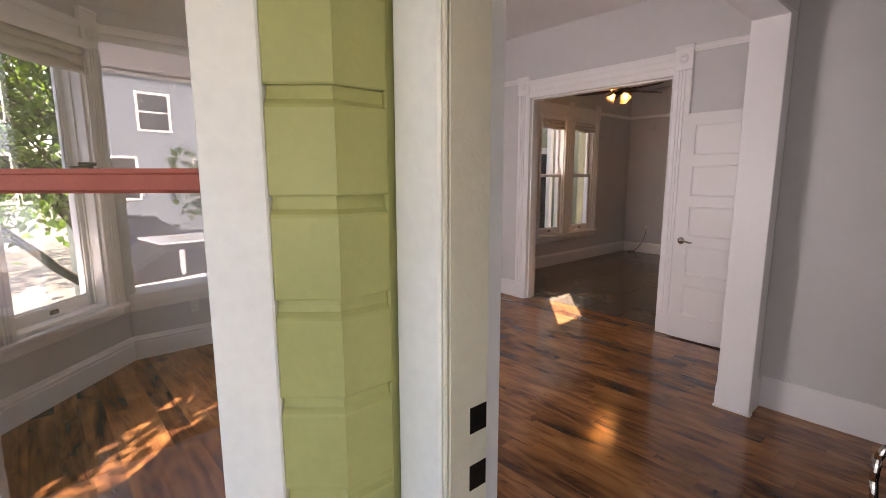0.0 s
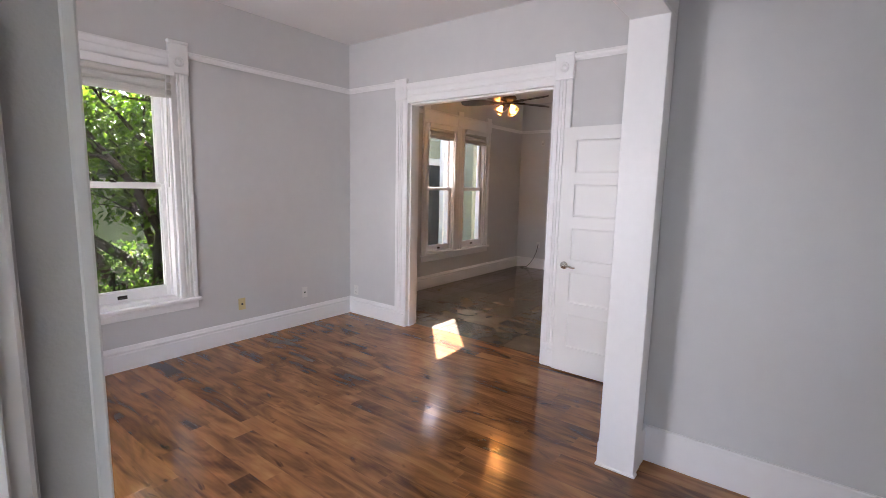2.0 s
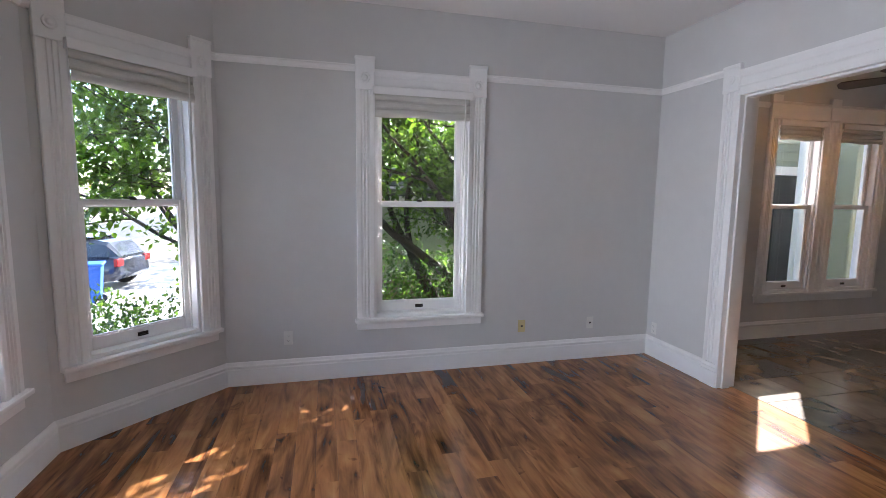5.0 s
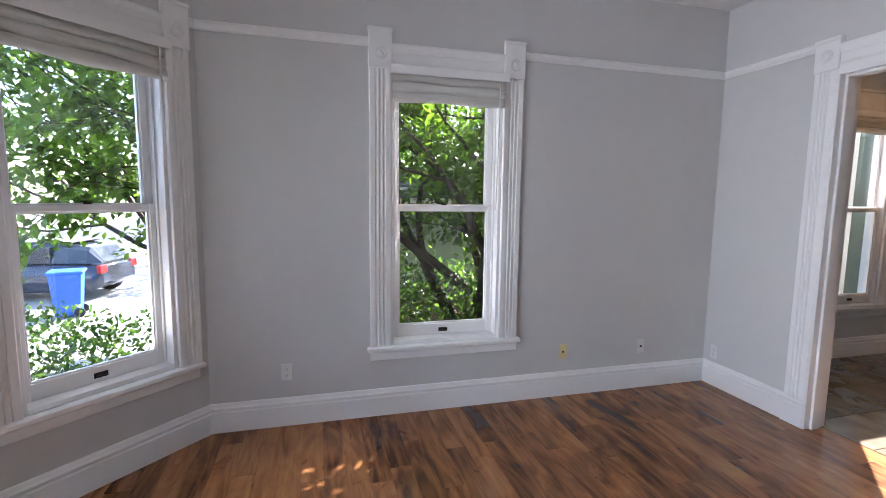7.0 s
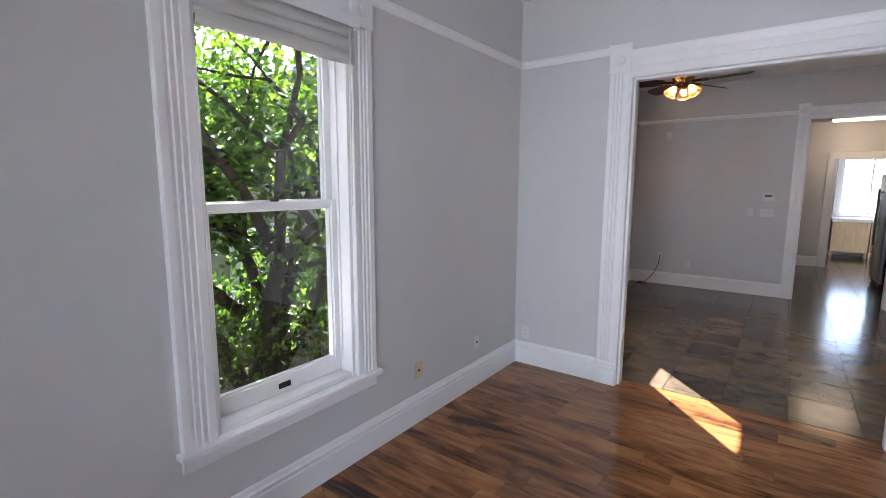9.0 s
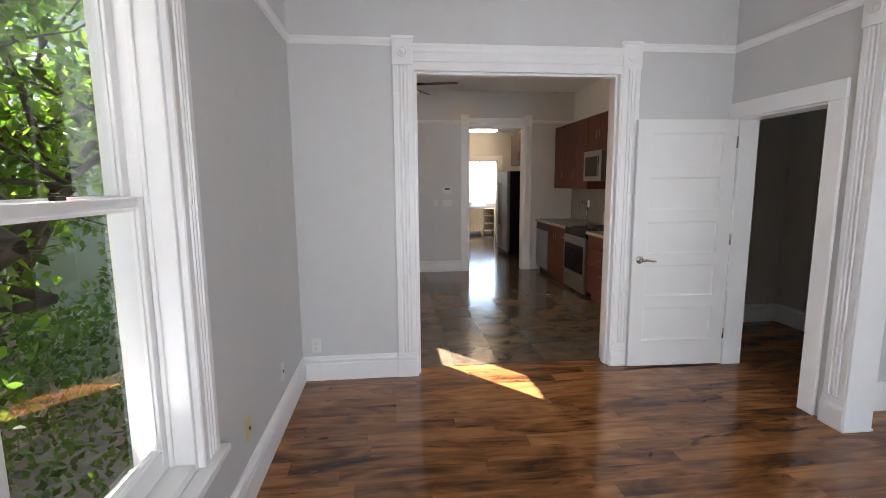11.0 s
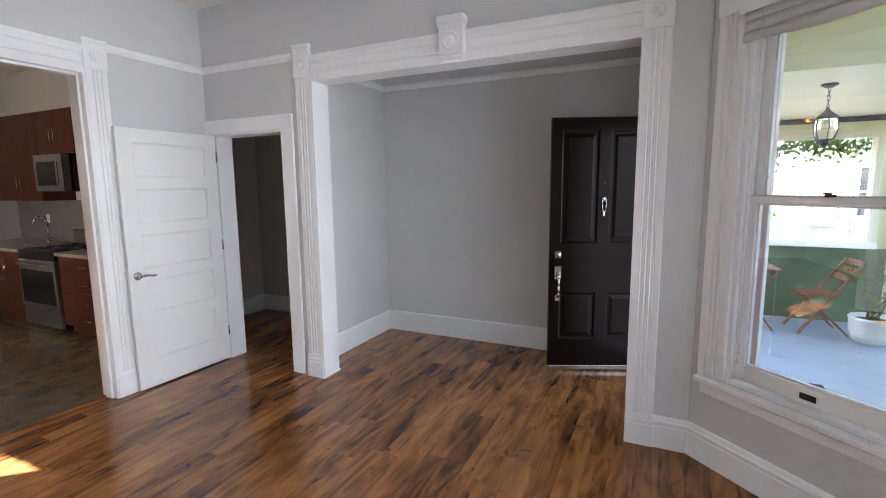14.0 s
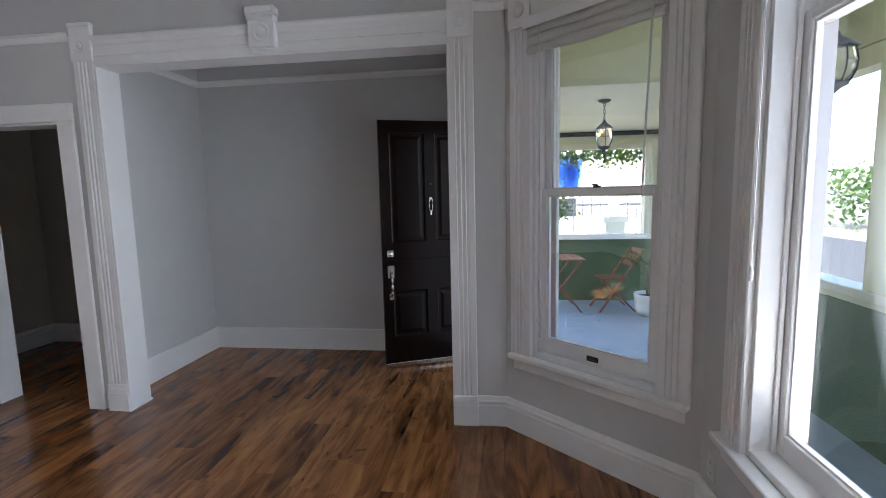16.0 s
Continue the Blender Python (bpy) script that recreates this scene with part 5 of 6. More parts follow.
COVE = [(0, 0.0), (0.024, 0.0), (0.026, 0.004), (0.026, 0.170), (0.023, 0.176), (0.013, 0.186), (0.010, 0.200), (0.009, 0.2125), (0, 0.2125)]
def boards(parent, m, s0, s1, depth, z0, z1, slant0=0.0, slant1=0.0):
    """Drop-siding boards on a wall's weather side; slant moves the front edge at an end so that corners meet."""
    z = 1.04 - 0.213 * 6
    while z < z1:
        if z > z0:
            bm = bmesh.new()
            rings = [[bm.verts.new((s + c * u, -depth - u, z + v)) for u, v in COVE] for s, c in ((s0, slant0), (s1, slant1))]
            n = len(COVE)
            for k in range(n):
                bm.faces.new((rings[0][k], rings[1][k], rings[1][(k + 1) % n], rings[0][(k + 1) % n]))
            bm.faces.new(rings[0])
            bm.faces.new(rings[1][::-1])
            bmesh.ops.recalc_face_normals(bm, faces=bm.faces[:])
            part("board", bm, M_SIDING, parent, m=m)
        z += 0.213

mBE = W_BAYE[1]
wbe = W_BAYE[0]
ident = Matrix.Identity(4)
boards(wbe, ident, LBE - 0.139, LBE - 0.014, 0.135, -0.25, CEIL - 0.2, 0, 0.37)
boards(wbe, ident, -0.06, 0.09, 0.135, -0.25, CEIL - 0.2)
mRet, lRet = wall_frame((-0.752, 0.311), (-0.752, 0.452))
boards(ret, mRet, 0.0, lRet - 0.030, 0.0, -0.25, CEIL - 0.2, -0.37, 0)
part("corner_bead", B((lRet - 0.030, lRet - 0.004, -0.022, 0.0, -0.28, CEIL - 0.1), bev=0.004), M_SIDING, ret, m=mRet)
for nm, s0, s1 in (("window_4", 0.21, LBE - 0.272), ):
    w4 = bpy.data.objects[nm]
    for b in ((s0 - 0.12, s0, -0.167, -0.135, 0.45, 2.42), (s1, LBE - 0.14, -0.167, -0.135, 0.45, 2.42), (s0 - 0.12, LBE - 0.14, -0.170, -0.135, 2.42, 2.56), (s0 - 0.14, LBE - 0.13, -0.205, -0.135, 0.39, 0.45)):
        part("exterior_casing", B(b, bev=0.004), M_EXT_WHITE, w4, "white exterior casing")
# roof deck over the rooms, so that no light falls in from above
tagged(part("roof", B((-5.2, 0.9, -0.9, 15.4, CEIL + 0.30, CEIL + 0.55)), M_ROOF), "grey shingle roof", "roof", kind="structure")

# ---- porch ----
PF, PX0, PX1, PS = -0.10, -2.95, 3.20, -1.75
tagged(part("porch_floor", B((PX0, PX1 + 0.15, PS - 0.15, 0.45, PF - 0.12, PF)), M_PFLOOR), "blue-grey painted porch floor", "floor", kind="structure")
tagged(part("porch_ceiling", B((0.20, PX1 + 0.15, PS - 0.15, 0.45, 2.32, 2.42)), M_YELLOW), "pale yellow painted porch ceiling", "ceiling", kind="structure")
tagged(part("porch_ceiling", B((PX0 - 0.2, 0.19, PS - 0.15, 0.44, 2.86, 2.96), (0.06, 0.19, PS - 0.15, 0.44, 2.30, 2.85)), M_YELLOW), "pale yellow painted porch ceiling and beam", "ceiling", kind="structure")
we, mPE, lPE = wall("porch_wall_east", (PX1, PS), (PX1, 0.45), PF - 1.1, 2.32, 0.15, [(0.19, 1.62, 0.86, 2.08)], [M_YELLOW, M_SIDING], label="half-open porch end wall, pale yellow above green")
part("dado", B((0.0, lPE, 0.0, 0.012, PF, 0.80)), M_GREEN, we, "green painted dado")
part("ledge", B((0.10, 1.72, -0.16, 0.05, 0.80, 0.875), bev=0.006), M_EXT_WHITE, we, "white ledge")
for b in ((0.10, 0.19, 0.0, 0.02, 0.875, 2.14), (1.62, 1.71, 0.0, 0.02, 0.875, 2.14), (0.19, 1.62, 0.0, 0.02, 2.08, 2.14)):
    part("opening_trim", B(b, bev=0.003), M_EXT_CREAM, we)
part("cornice", B((0.0, lPE, 0.0, 0.05, 2.26, 2.318), bev=0.012), M_IRON, we, "dark cornice moulding")
ws, mPS, lPS = wall("porch_wall_south", (PX0, PS), (PX1, PS), PF - 1.1, 2.32, 0.15, [(0.35, 1.95, 0.86, 2.20), (2.31, 4.25, 0.86, 2.20), (4.60, 5.95, PF, 2.20)], [M_YELLOW, M_SIDING], label="half-open porch front wall, pale yellow above green")
part("dado", B((0.0, 4.60, 0.0, 0.012, PF, 0.76)), M_GREEN, ws, "green painted dado")
part("ledge", B((0.0, 4.58, -0.16, 0.03, 0.80, 0.862), bev=0.006), M_EXT_CREAM, ws, "cream ledge")
tagged(part("porch_beam", B((PX0, 0.06, PS - 0.15, PS, 2.33, 2.60)), M_YELLOW), "pale yellow beam over the porch front", "beam", kind="structure")
tagged(part("porch_step_wall", B((-2.95, -2.80, PS + 0.002, -0.70, PF - 1.0, 0.70)), M_YELLOW), "pale yellow half wall at the porch end", "wall", kind="structure")


def lantern(x, y, ztop, zlamp, s=1.0):
    """A hanging lantern: canopy, chain, roof, six ribs and a glass body."""
    t = thing("porch_lantern", Matrix.Translation((x, y, ztop)), "weathered metal hanging lantern with glass sides", "lantern", "porch lanterns")
    bm = bmesh.new()
    lathe(bm, [(0, 0), (0.055, 0), (0.055, -0.012), (0.02, -0.03), (0, -0.03)], 18)
    part("canopy", bm, M_IRON, t)
    bm = bmesh.new()
    n = max(3, int((ztop - zlamp) / 0.035))
    for k in range(n):
        z = -0.02 - (ztop - zlamp - 0.02) * k / n
        a = Vector((0.008, 0, 0)) if k % 2 else Vector((0, 0.008, 0))
        l = (ztop - zlamp) / n * 1.15
        for sg in (1, -1):
            tube(bm, a * sg + Vector((0, 0, z)), a * sg + Vector((0, 0, z - l)), 0.0025, 0.0025, 6)
    part("chain", bm, M_IRON, t)
    z0 = zlamp - ztop
    bm = bmesh.new()
    lathe(bm, [(0, z0 + 0.01), (0.012, z0), (0.02, z0 - 0.02), (0.07 * s, z0 - 0.06), (0.085 * s, z0 - 0.075), (0.08 * s, z0 - 0.08), (0, z0 - 0.07)], 6)
    part("lantern_roof", bm, M_IRON, t)
    bm = bmesh.new()
    lathe(bm, [(0.066 * s, z0 - 0.08), (0.074 * s, z0 - 0.14), (0.070 * s, z0 - 0.19), (0.05 * s, z0 - 0.24)], 18)
    part("glass", bm, M_FROST, t, "clear glass body")
    for k in range(6):
        a = k * math.pi / 3
        c, d = math.cos(a), math.sin(a)
        bm = bmesh.new()
        pr = [(0.070, -0.08), (0.079, -0.14), (0.074, -0.19), (0.053, -0.24)]
        for (r0, a0_), (r1, a1_) in zip(pr, pr[1:]):
            tube(bm, (r0 * s * c, r0 * s * d, z0 + a0_), (r1 * s * c, r1 * s * d, z0 + a1_), 0.004, 0.004, 6)
        part("rib", bm, M_IRON, t)
    bm = bmesh.new()
    lathe(bm, [(0, z0 - 0.235), (0.055 * s, z0 - 0.235), (0.055 * s, z0 - 0.25), (0.03, z0 - 0.265), (0.012, z0 - 0.285), (0, z0 - 0.295)], 12)
    part("finial", bm, M_IRON, t)
    return t

lantern(0.80, -0.50, 2.32, 2.14)
lantern(-1.22, -1.14, 2.86, 2.22, 1.1)

def bar(bm, p, q, w, t, up=(0, 0, 1)):
    """A flat bar of width w and thickness t from p to q."""
    p, q = Vector(p), Vector(q)
    d = (q - p)
    m = Matrix.Translation(p) @ d.to_track_quat("Z", "Y").to_matrix().to_4x4()
    bx(bm, -w / 2, w / 2, -t / 2, t / 2, 0, d.length, bev=0.003, m=m)

tb = thing("folding_table", pose(2.66, -0.30, PF, 0, 0, 96), "small slatted teak folding table on the porch", "table")
for k in range(6):
    part("top_slat", B((-0.30 + k * 0.102, -0.205 + k * 0.102, -0.30, 0.30, 0.70, 0.72), bev=0.003), M_TEAK, tb)
for y in (-0.24, 0.24):
    for a, b in ((-0.27, 0.27), (0.27, -0.27)):
        bm = bmesh.new()
        bar(bm, (a, y + (0.012 if a > 0 else -0.012), 0.0), (b, y + (0.012 if a > 0 else -0.012), 0.70), 0.045, 0.02)
        part("leg", bm, M_TEAK, tb)
part("stretcher", B((-0.02, 0.02, -0.24, 0.24, 0.33, 0.36), bev=0.003), M_TEAK, tb)
cr = thing("folding_chair", pose(2.68, -1.05, PF, 0, 0, 8), "slatted teak folding chair standing open on the porch", "chair")
for x in (-0.19, 0.19):
    bm = bmesh.new()
    bar(bm, (x, 0.26, 0.0), (x, -0.30, 0.82), 0.04, 0.02)
    part("back_leg", bm, M_TEAK, cr)
    bm = bmesh.new()
    bar(bm, (x * 0.87, -0.22, 0.0), (x * 0.87, 0.20, 0.44), 0.04, 0.02)
    part("front_leg", bm, M_TEAK, cr)
for k in range(6):
    part("seat_slat", B((-0.17, 0.17, -0.14 + k * 0.062, -0.09 + k * 0.062, 0.43, 0.448), bev=0.003), M_TEAK, cr)
for k in range(3):
    bm = bmesh.new()
    bx(bm, -0.19, 0.19, -0.012, 0.004, 0, 0.07, bev=0.003, m=Matrix.Translation((0, -0.178 - k * 0.055, 0.60 + k * 0.082)) @ Matrix.Rotation(radians(34), 4, "X"))
    part("back_slat", bm, M_TEAK, cr)


def leaf(bm, c, d, n, l, w):
    """One pointed leaf at c, along d, facing n."""
    d = d.normalized()
    s = d.cross(n).normalized() * w
    up_ = n * (l * 0.08)
    vs = [bm.verts.new(p) for p in (c, c + d * l * 0.45 + s + up_, c + d * l, c + d * l * 0.45 - s + up_)]
    bm.faces.new(vs)


def rvec(r):
    while True:
        v = Vector((r.uniform(-1, 1), r.uniform(-1, 1), r.uniform(-1, 1)))
        if 0.05 < v.length < 1:
            return v


pot = thing("plant_pot", Matrix.Translation((2.36, -1.42, PF)), "white glazed pot with a spindly shrub and dry leaves", "potted plant")
bm = bmesh.new()
lathe(bm, [(0, 0), (0.11, 0), (0.15, 0.03), (0.185, 0.14), (0.19, 0.25), (0.20, 0.27), (0.19, 0.285), (0.17, 0.27), (0.165, 0.24), (0, 0.235)], 24)
part("pot", bm, M_POT, pot)
bm = bmesh.new()
lathe(bm, [(0, 0.242), (0.164, 0.242), (0.164, 0.236), (0, 0.236)], 20)
part("soil", bm, M_SOIL, pot)
r = random.Random(7)
bm, lm, dm = bmesh.new(), bmesh.new(), bmesh.new()
for k in range(9):
    p = Vector((r.uniform(-0.05, 0.05), r.uniform(-0.05, 0.05), 0.24))
    d = Vector((r.uniform(-0.35, 0.35), r.uniform(-0.35, 0.35), 1))
    for j in range(6):
        q = p + d.normalized() * r.uniform(0.09, 0.14)
        tube(bm, p, q, 0.006 - j * 0.0007, 0.0055 - j * 0.0007, 6)
        for _ in range(5):
            leaf(lm, p.lerp(q, r.random()), rvec(r) + Vector((0, 0, 0.3)), rvec(r).normalized(), r.uniform(0.05, 0.09), 0.012)
        p, d = q, d + rvec(r) * 0.35
part("stem", bm, M_BARK, pot)
part("foliage", lm, M_VINE, pot, "small dark green leaves")
for k in range(7):
    a = r.uniform(2.2, 4.0)
    leaf(dm, Vector((0.13 * math.cos(a), 0.13 * math.sin(a), 0.28)), Vector((math.cos(a), math.sin(a), r.uniform(-0.15, 0.1))), Vector((0, 0, 1)), r.uniform(0.2, 0.32), 0.045)
part("dry_leaves", dm, M_DRYLEAF, pot, "large curled dry tan leaves")
r = random.Random(17)
for k, (x, y) in enumerate(((1.55, -1.05), (1.9, -1.2), (2.0, -0.75), (0.2, -1.45))):
    bm = bmesh.new()
    leaf(bm, Vector((0, 0, 0.004)), Vector((r.uniform(-1, 1), r.uniform(-1, 1), 0.05)), Vector((0, 0, 1)), 0.07, 0.018)
    tagged(part("fallen_leaf", bm, M_DRYLEAF, m=Matrix.Translation((x, y, PF))), "dry brown leaf lying on the porch floor", "leaf", "fallen leaves")
# vine hanging in the porch opening
lm = bmesh.new()
for k in range(900):
    y = r.uniform(-1.75, 0.0)
    c = Vector((3.55 + r.uniform(-0.1, 0.25), y, 2.10 - abs(r.gauss(0, 0.10)) - (0.16 * max(0, math.sin(y * 5)) if y > -0.75 else 0)))
    leaf(lm, c, rvec(r), rvec(r).normalized(), r.uniform(0.05, 0.09), 0.024)
for k in range(500):
    c = Vector((3.9 + r.uniform(-0.3, 0.4), -0.30 + r.gauss(0, 0.16), 1.05 + abs(r.gauss(0, 0.25))))
    leaf(lm, c, rvec(r), rvec(r).normalized(), r.uniform(0.06, 0.10), 0.03)
vine = tagged(part("vine", lm, M_VINE), "leafy vine hanging beyond the porch opening", "vine", kind="stuff")
post = thing("porch_post", Matrix.Translation((4.6, -1.46, -1.2)), "white square post with a bracket beyond the porch", "post")
part("shaft", B((-0.07, 0.07, -0.07, 0.07, 0, 4.2), bev=0.006), M_EXT_WHITE, post)
part("plinth", B((-0.16, 0.16, -0.16, 0.16, 0, 2.15), (-0.2, 0.2, -0.2, 0.2, 2.15, 2.25), bev=0.006), M_EXT_WHITE, post)
bm = bmesh.new()
bar(bm, (0, 0.05, 3.05), (0, 0.55, 3.55), 0.08, 0.08)
part("brace", bm, M_EXT_WHITE, post)

# ---- trees ----
def tree(base, seed, limbs, crown_n, leaf_l, label, levels=5, spread=1.0):
    """A tapered trunk that forks into limbs, with leaves along the outer twigs."""
    r = random.Random(seed)
    t = thing("tree", Matrix.Translation(base), label, "tree")
    bm, lm = bmesh.new(), bmesh.new()
    twigs = []

    def clear(p):
        return p.x + base[0] < -4.85 - max(0.0, 2.3 - abs(p.y + base[1] - 1.9)) * 0.12

    def grow(p, d, rad, lev):
        n = 3 if lev else 4
        for k in range(n):
            if not clear(p + d.normalized() * 0.35):
                d = Vector((-abs(d.x) - 0.3, d.y, d.z))
            q = p + d.normalized() * (0.26 - 0.02 * lev) * spread * r.uniform(0.85, 1.2)
            nr = rad * 0.90
            tube(bm, p, q, rad, nr, max(5, 10 - lev), caps=False)
            p, rad = q, nr
            d = d.normalized() + rvec(r) * (0.20 + 0.06 * lev) + Vector((0, 0, 0.04))
            if lev >= 1:
                twigs.append((p.copy(), d.normalized()))
        if lev < levels:
            for k in range(3 if lev < 2 else r.choice((2, 3))):
                grow(p, d.normalized() + rvec(r) * (0.85 if lev else 0.6), rad * r.uniform(0.58, 0.78), lev + 1)

    for d, rad, h in limbs:
        grow(Vector((0, 0, 0)) + Vector(h), Vector(d), rad, 0)
    per = max(1, crown_n // len(twigs))
    for p, d in twigs:
        for k in range(per):
            c = p + rvec(r) * 0.22
            if not clear(c + Vector((0.12, 0, 0))):
                continue
            dd = (rvec(r) + d * 0.4 + Vector((0, 0, -0.35)))
            nn = (rvec(r) * 0.8 + Vector((0, 0, 1))).normalized()
            leaf(lm, c, dd, nn, leaf_l * r.uniform(0.7, 1.25), leaf_l * 0.30)
    part("trunk", bm, M_BARK, t, "rough grey-brown trunk and limbs")
    part("crown", lm, M_LEAF, t, "dense green leaves with gaps of sky")
    return t


tree((-6.05, 2.75, -1.2), 5, [((0.05, 0.05, 1), 0.13, (0, 0, 0)), ((-0.1, -0.5, 1), 0.09, (0, 0, 0.9)), ((0.25, 0.7, 1), 0.09, (0, 0, 0.9)), ((0.1, -0.9, 0.8), 0.06, (0, -0.05, 1.7)), ((0.2, 0.1, 1), 0.10, (0, 0, 0.9))], 27000, 0.095, "leafy green tree with dark forked limbs beside the house", 4, 1.25)
tree((-6.7, 0.70, -1.2), 11, [((0.05, -0.10, 1), 0.10, (0, 0, 0)), ((0.1, -0.9, 1), 0.07, (0, 0, 0.9)), ((-0.2, -0.7, 0.9), 0.07, (0, 0, 1.5)), ((0.1, -0.5, 1.2), 0.07, (0, 0, 1.8))], 19000, 0.10, "slender leafy green tree by the driveway", 4, 1.30)


def hedge(name, boxes, n, seed, material, label, size=0.07):
    r = random.Random(seed)
    lm = bmesh.new()
    for x0, x1, y0, y1, z0, z1 in boxes:
        for k in range(n):
            u, v, w = r.random(), r.random(), r.random() ** 0.6
            top = z1 + 0.25 * math.sin(9 * u) * math.sin(7 * v + u)
            leaf(lm, Vector((x0 + u * (x1 - x0), y0 + v * (y1 - y0), z0 + w * (top - z0))), rvec(r) + Vector((0, 0, 0.3)), rvec(r).normalized(), size * r.uniform(0.7, 1.3), size * 0.3)
    return tagged(part(name, lm, material), label, "hedge", kind="stuff")

hedge("hedge", [(-7.4, -5.2, -2.8, -0.6, -1.2, 0.30), (-6.6, -4.95, 0.2, 4.6, -1.2, 0.35), (-7.0, -5.6, 1.2, 4.8, 0.0, 0.75)], 4200, 3, M_HEDGE, "low green shrubs below the windows")
hedge("hedge", [(-30, -14, -22, -18, -1.2, 2.8), (6, 30, -24, -19, -1.2, 2.5), (-26, -18, -2, 14, -1.2, 4.5)], 3500, 9, M_HEDGE, "distant green trees across the street", 0.38)


# ---- neighbouring buildings ----
def lap_siding(parent, m, s0, s1, z0, z1, material, h=0.15, holes=()):
    """Lapped boards, each slanting out at its foot."""
    z = z0
    bm = bmesh.new()
    while z < z1 - 0.01:
        t = min(z + h, z1)
        spans = [(s0, s1)]
        for a, b, c, d in holes:
            if c < (z + t) / 2 < d:
                spans = [q for p in spans for q in ((p[0], min(p[1], a)), (max(p[0], b), p[1])) if q[1] - q[0] > 0.01]
        for a, b in spans:
            vs = [bm.verts.new(v) for v in ((a, 0.0, t), (b, 0.0, t), (b, 0.022, z), (a, 0.022, z), (a, 0, z), (b, 0, z))]
            bm.faces.new((vs[0], vs[3], vs[2], vs[1]))
            bm.faces.new((vs[3], vs[4], vs[5], vs[2]))
        z = t
    bmesh.ops.recalc_face_normals(bm, faces=bm.faces[:])
    return part("siding", bm, material, parent, m=m)


def far_window(parent, m, x0, x1, z0, z1):
    w = part("window", B((x0, x1, -0.02, 0.01, z0, z1)), M_DARKGLASS, parent, "dark glass window", m=m)
    part("frame", B((x0 - 0.1, x0, 0, 0.05, z0 - 0.1, z1 + 0.1), (x1, x1 + 0.1, 0, 0.05, z0 - 0.1, z1 + 0.1), (x0, x1, 0, 0.05, z1, z1 + 0.1), (x0, x1, 0, 0.05, z0 - 0.1, z0), (x0, x1, 0, 0.03, (z0 + z1) / 2 - 0.03, (z0 + z1) / 2 + 0.03)), M_EXT_WHITE, w)


def house(base, size, m, length, zt, material, windows, label, roof=1.4):
    """A sided house: wall body, boards on the seen face, windows and a gable roof."""
    h = thing("house", Matrix.Identity(4), label, "house")
    x0, x1, y0, y1 = size
    part("wall", B((x0, x1, y0, y1, base, zt)), material, h)
    part("roof", B((x0 - 0.35, x1 + 0.35, y0 - 0.35, y1 + 0.35, zt, zt + 0.16), (x0 + 0.4, x1 - 0.4, y0 + 0.4, y1 - 0.4, zt + 0.16, zt + roof), bev=0.04), M_ROOF, h)
    lap_siding(h, m, 0, length, base + 0.3, zt - 0.12, material, holes=[(a - 0.1, b + 0.1, c - 0.1, d + 0.1) for a, b, c, d in windows])
    for w in windows:
        far_window(h, m, *w)
    part("frieze", B((0, length, 0.0, 0.05, zt - 0.12, zt)), M_EXT_WHITE, h, m=m)
    return h

mh, lh = wall_frame((-6.9, 16.0), (-6.9, 6.9))
house(-1.2, (-12.0, -6.92, 6.9, 16.0), mh, lh, 3.70, M_SAGE, [(1.0, 1.9, 0.4, 2.0), (3.2, 4.1, 0.4, 2.0)], "sage green sided neighbouring house with white trim", 0.5)
mh2, lh2 = wall_frame((-8.3, 6.5), (-8.3, 0.3))
house(-1.2, (-11.8, -8.32, 0.3, 6.5), mh2, lh2, 1.55, M_SAGE, [(1.9, 2.6, 0.1, 0.95)], "low sage green sided outbuilding behind the tree", 0.5)
mh3 = Matrix.Translation((-9.0, -21.0, 0))
house(-1.2, (-9.0, 11.0, -30.0, -21.02), mh3, 20.0, 5.6, M_BLUEGREY, [(3.0, 4.1, 0.6, 2.2), (6.2, 7.3, 0.6, 2.2), (9.2, 10.3, 0.6, 2.2), (10.45, 11.2, 0.6, 2.2), (13.0, 14.1, 0.6, 2.2), (16.4, 17.5, 0.6, 2.2), (4.4, 5.5, 3.4, 4.8), (9.2, 10.3, 3.4, 4.8), (14.4, 15.5, 3.4, 4.8)], "blue-grey sided house with white windows across the street", 2.2)
mh4, lh4 = wall_frame((15.0, -8.0), (15.0, 4.0))
house(-1.2, (15.02, 22.0, -8.0, 4.0), mh4, lh4, 4.6, M_EXT_WHITE, [(2.2, 3.1, 0.5, 2.0), (5.6, 6.5, 0.5, 2.0), (8.6, 9.5, 0.5, 2.0)], "white sided neighbouring house beyond the porch end", 1.2)
yf = thing("iron_fence", Matrix.Translation((7.4, -3.6, -1.2)), "dark iron picket fence beyond the porch", "fence")
for z in (0.35, 2.35):
    part("rail", B((-0.02, 0.02, 0, 4.6, z, z + 0.05)), M_IRON, yf)
for k in range(24):
    part("picket", B((-0.010, 0.010, k * 0.2 - 0.010, k * 0.2 + 0.010, 0.0, 2.6 + (0.12 if k % 6 == 0 else 0.0))), M_IRON, yf)
bm = bmesh.new()
tv = [[bm.verts.new((0.10 * math.sin(5 * v) + 0.05 * math.sin(9 * u), u * 0.7, v * 0.9 + 0.06 * math.sin(4 * u))) for u in (k / 10 for k in range(11))] for v in (k / 8 for k in range(9))]
for a, b in zip(tv, tv[1:]):
    for k in range(10):
        bm.faces.new((a[k], a[k + 1], b[k + 1], b[k])).smooth = True
bmesh.ops.solidify(bm, geom=bm.faces[:], thickness=0.01)
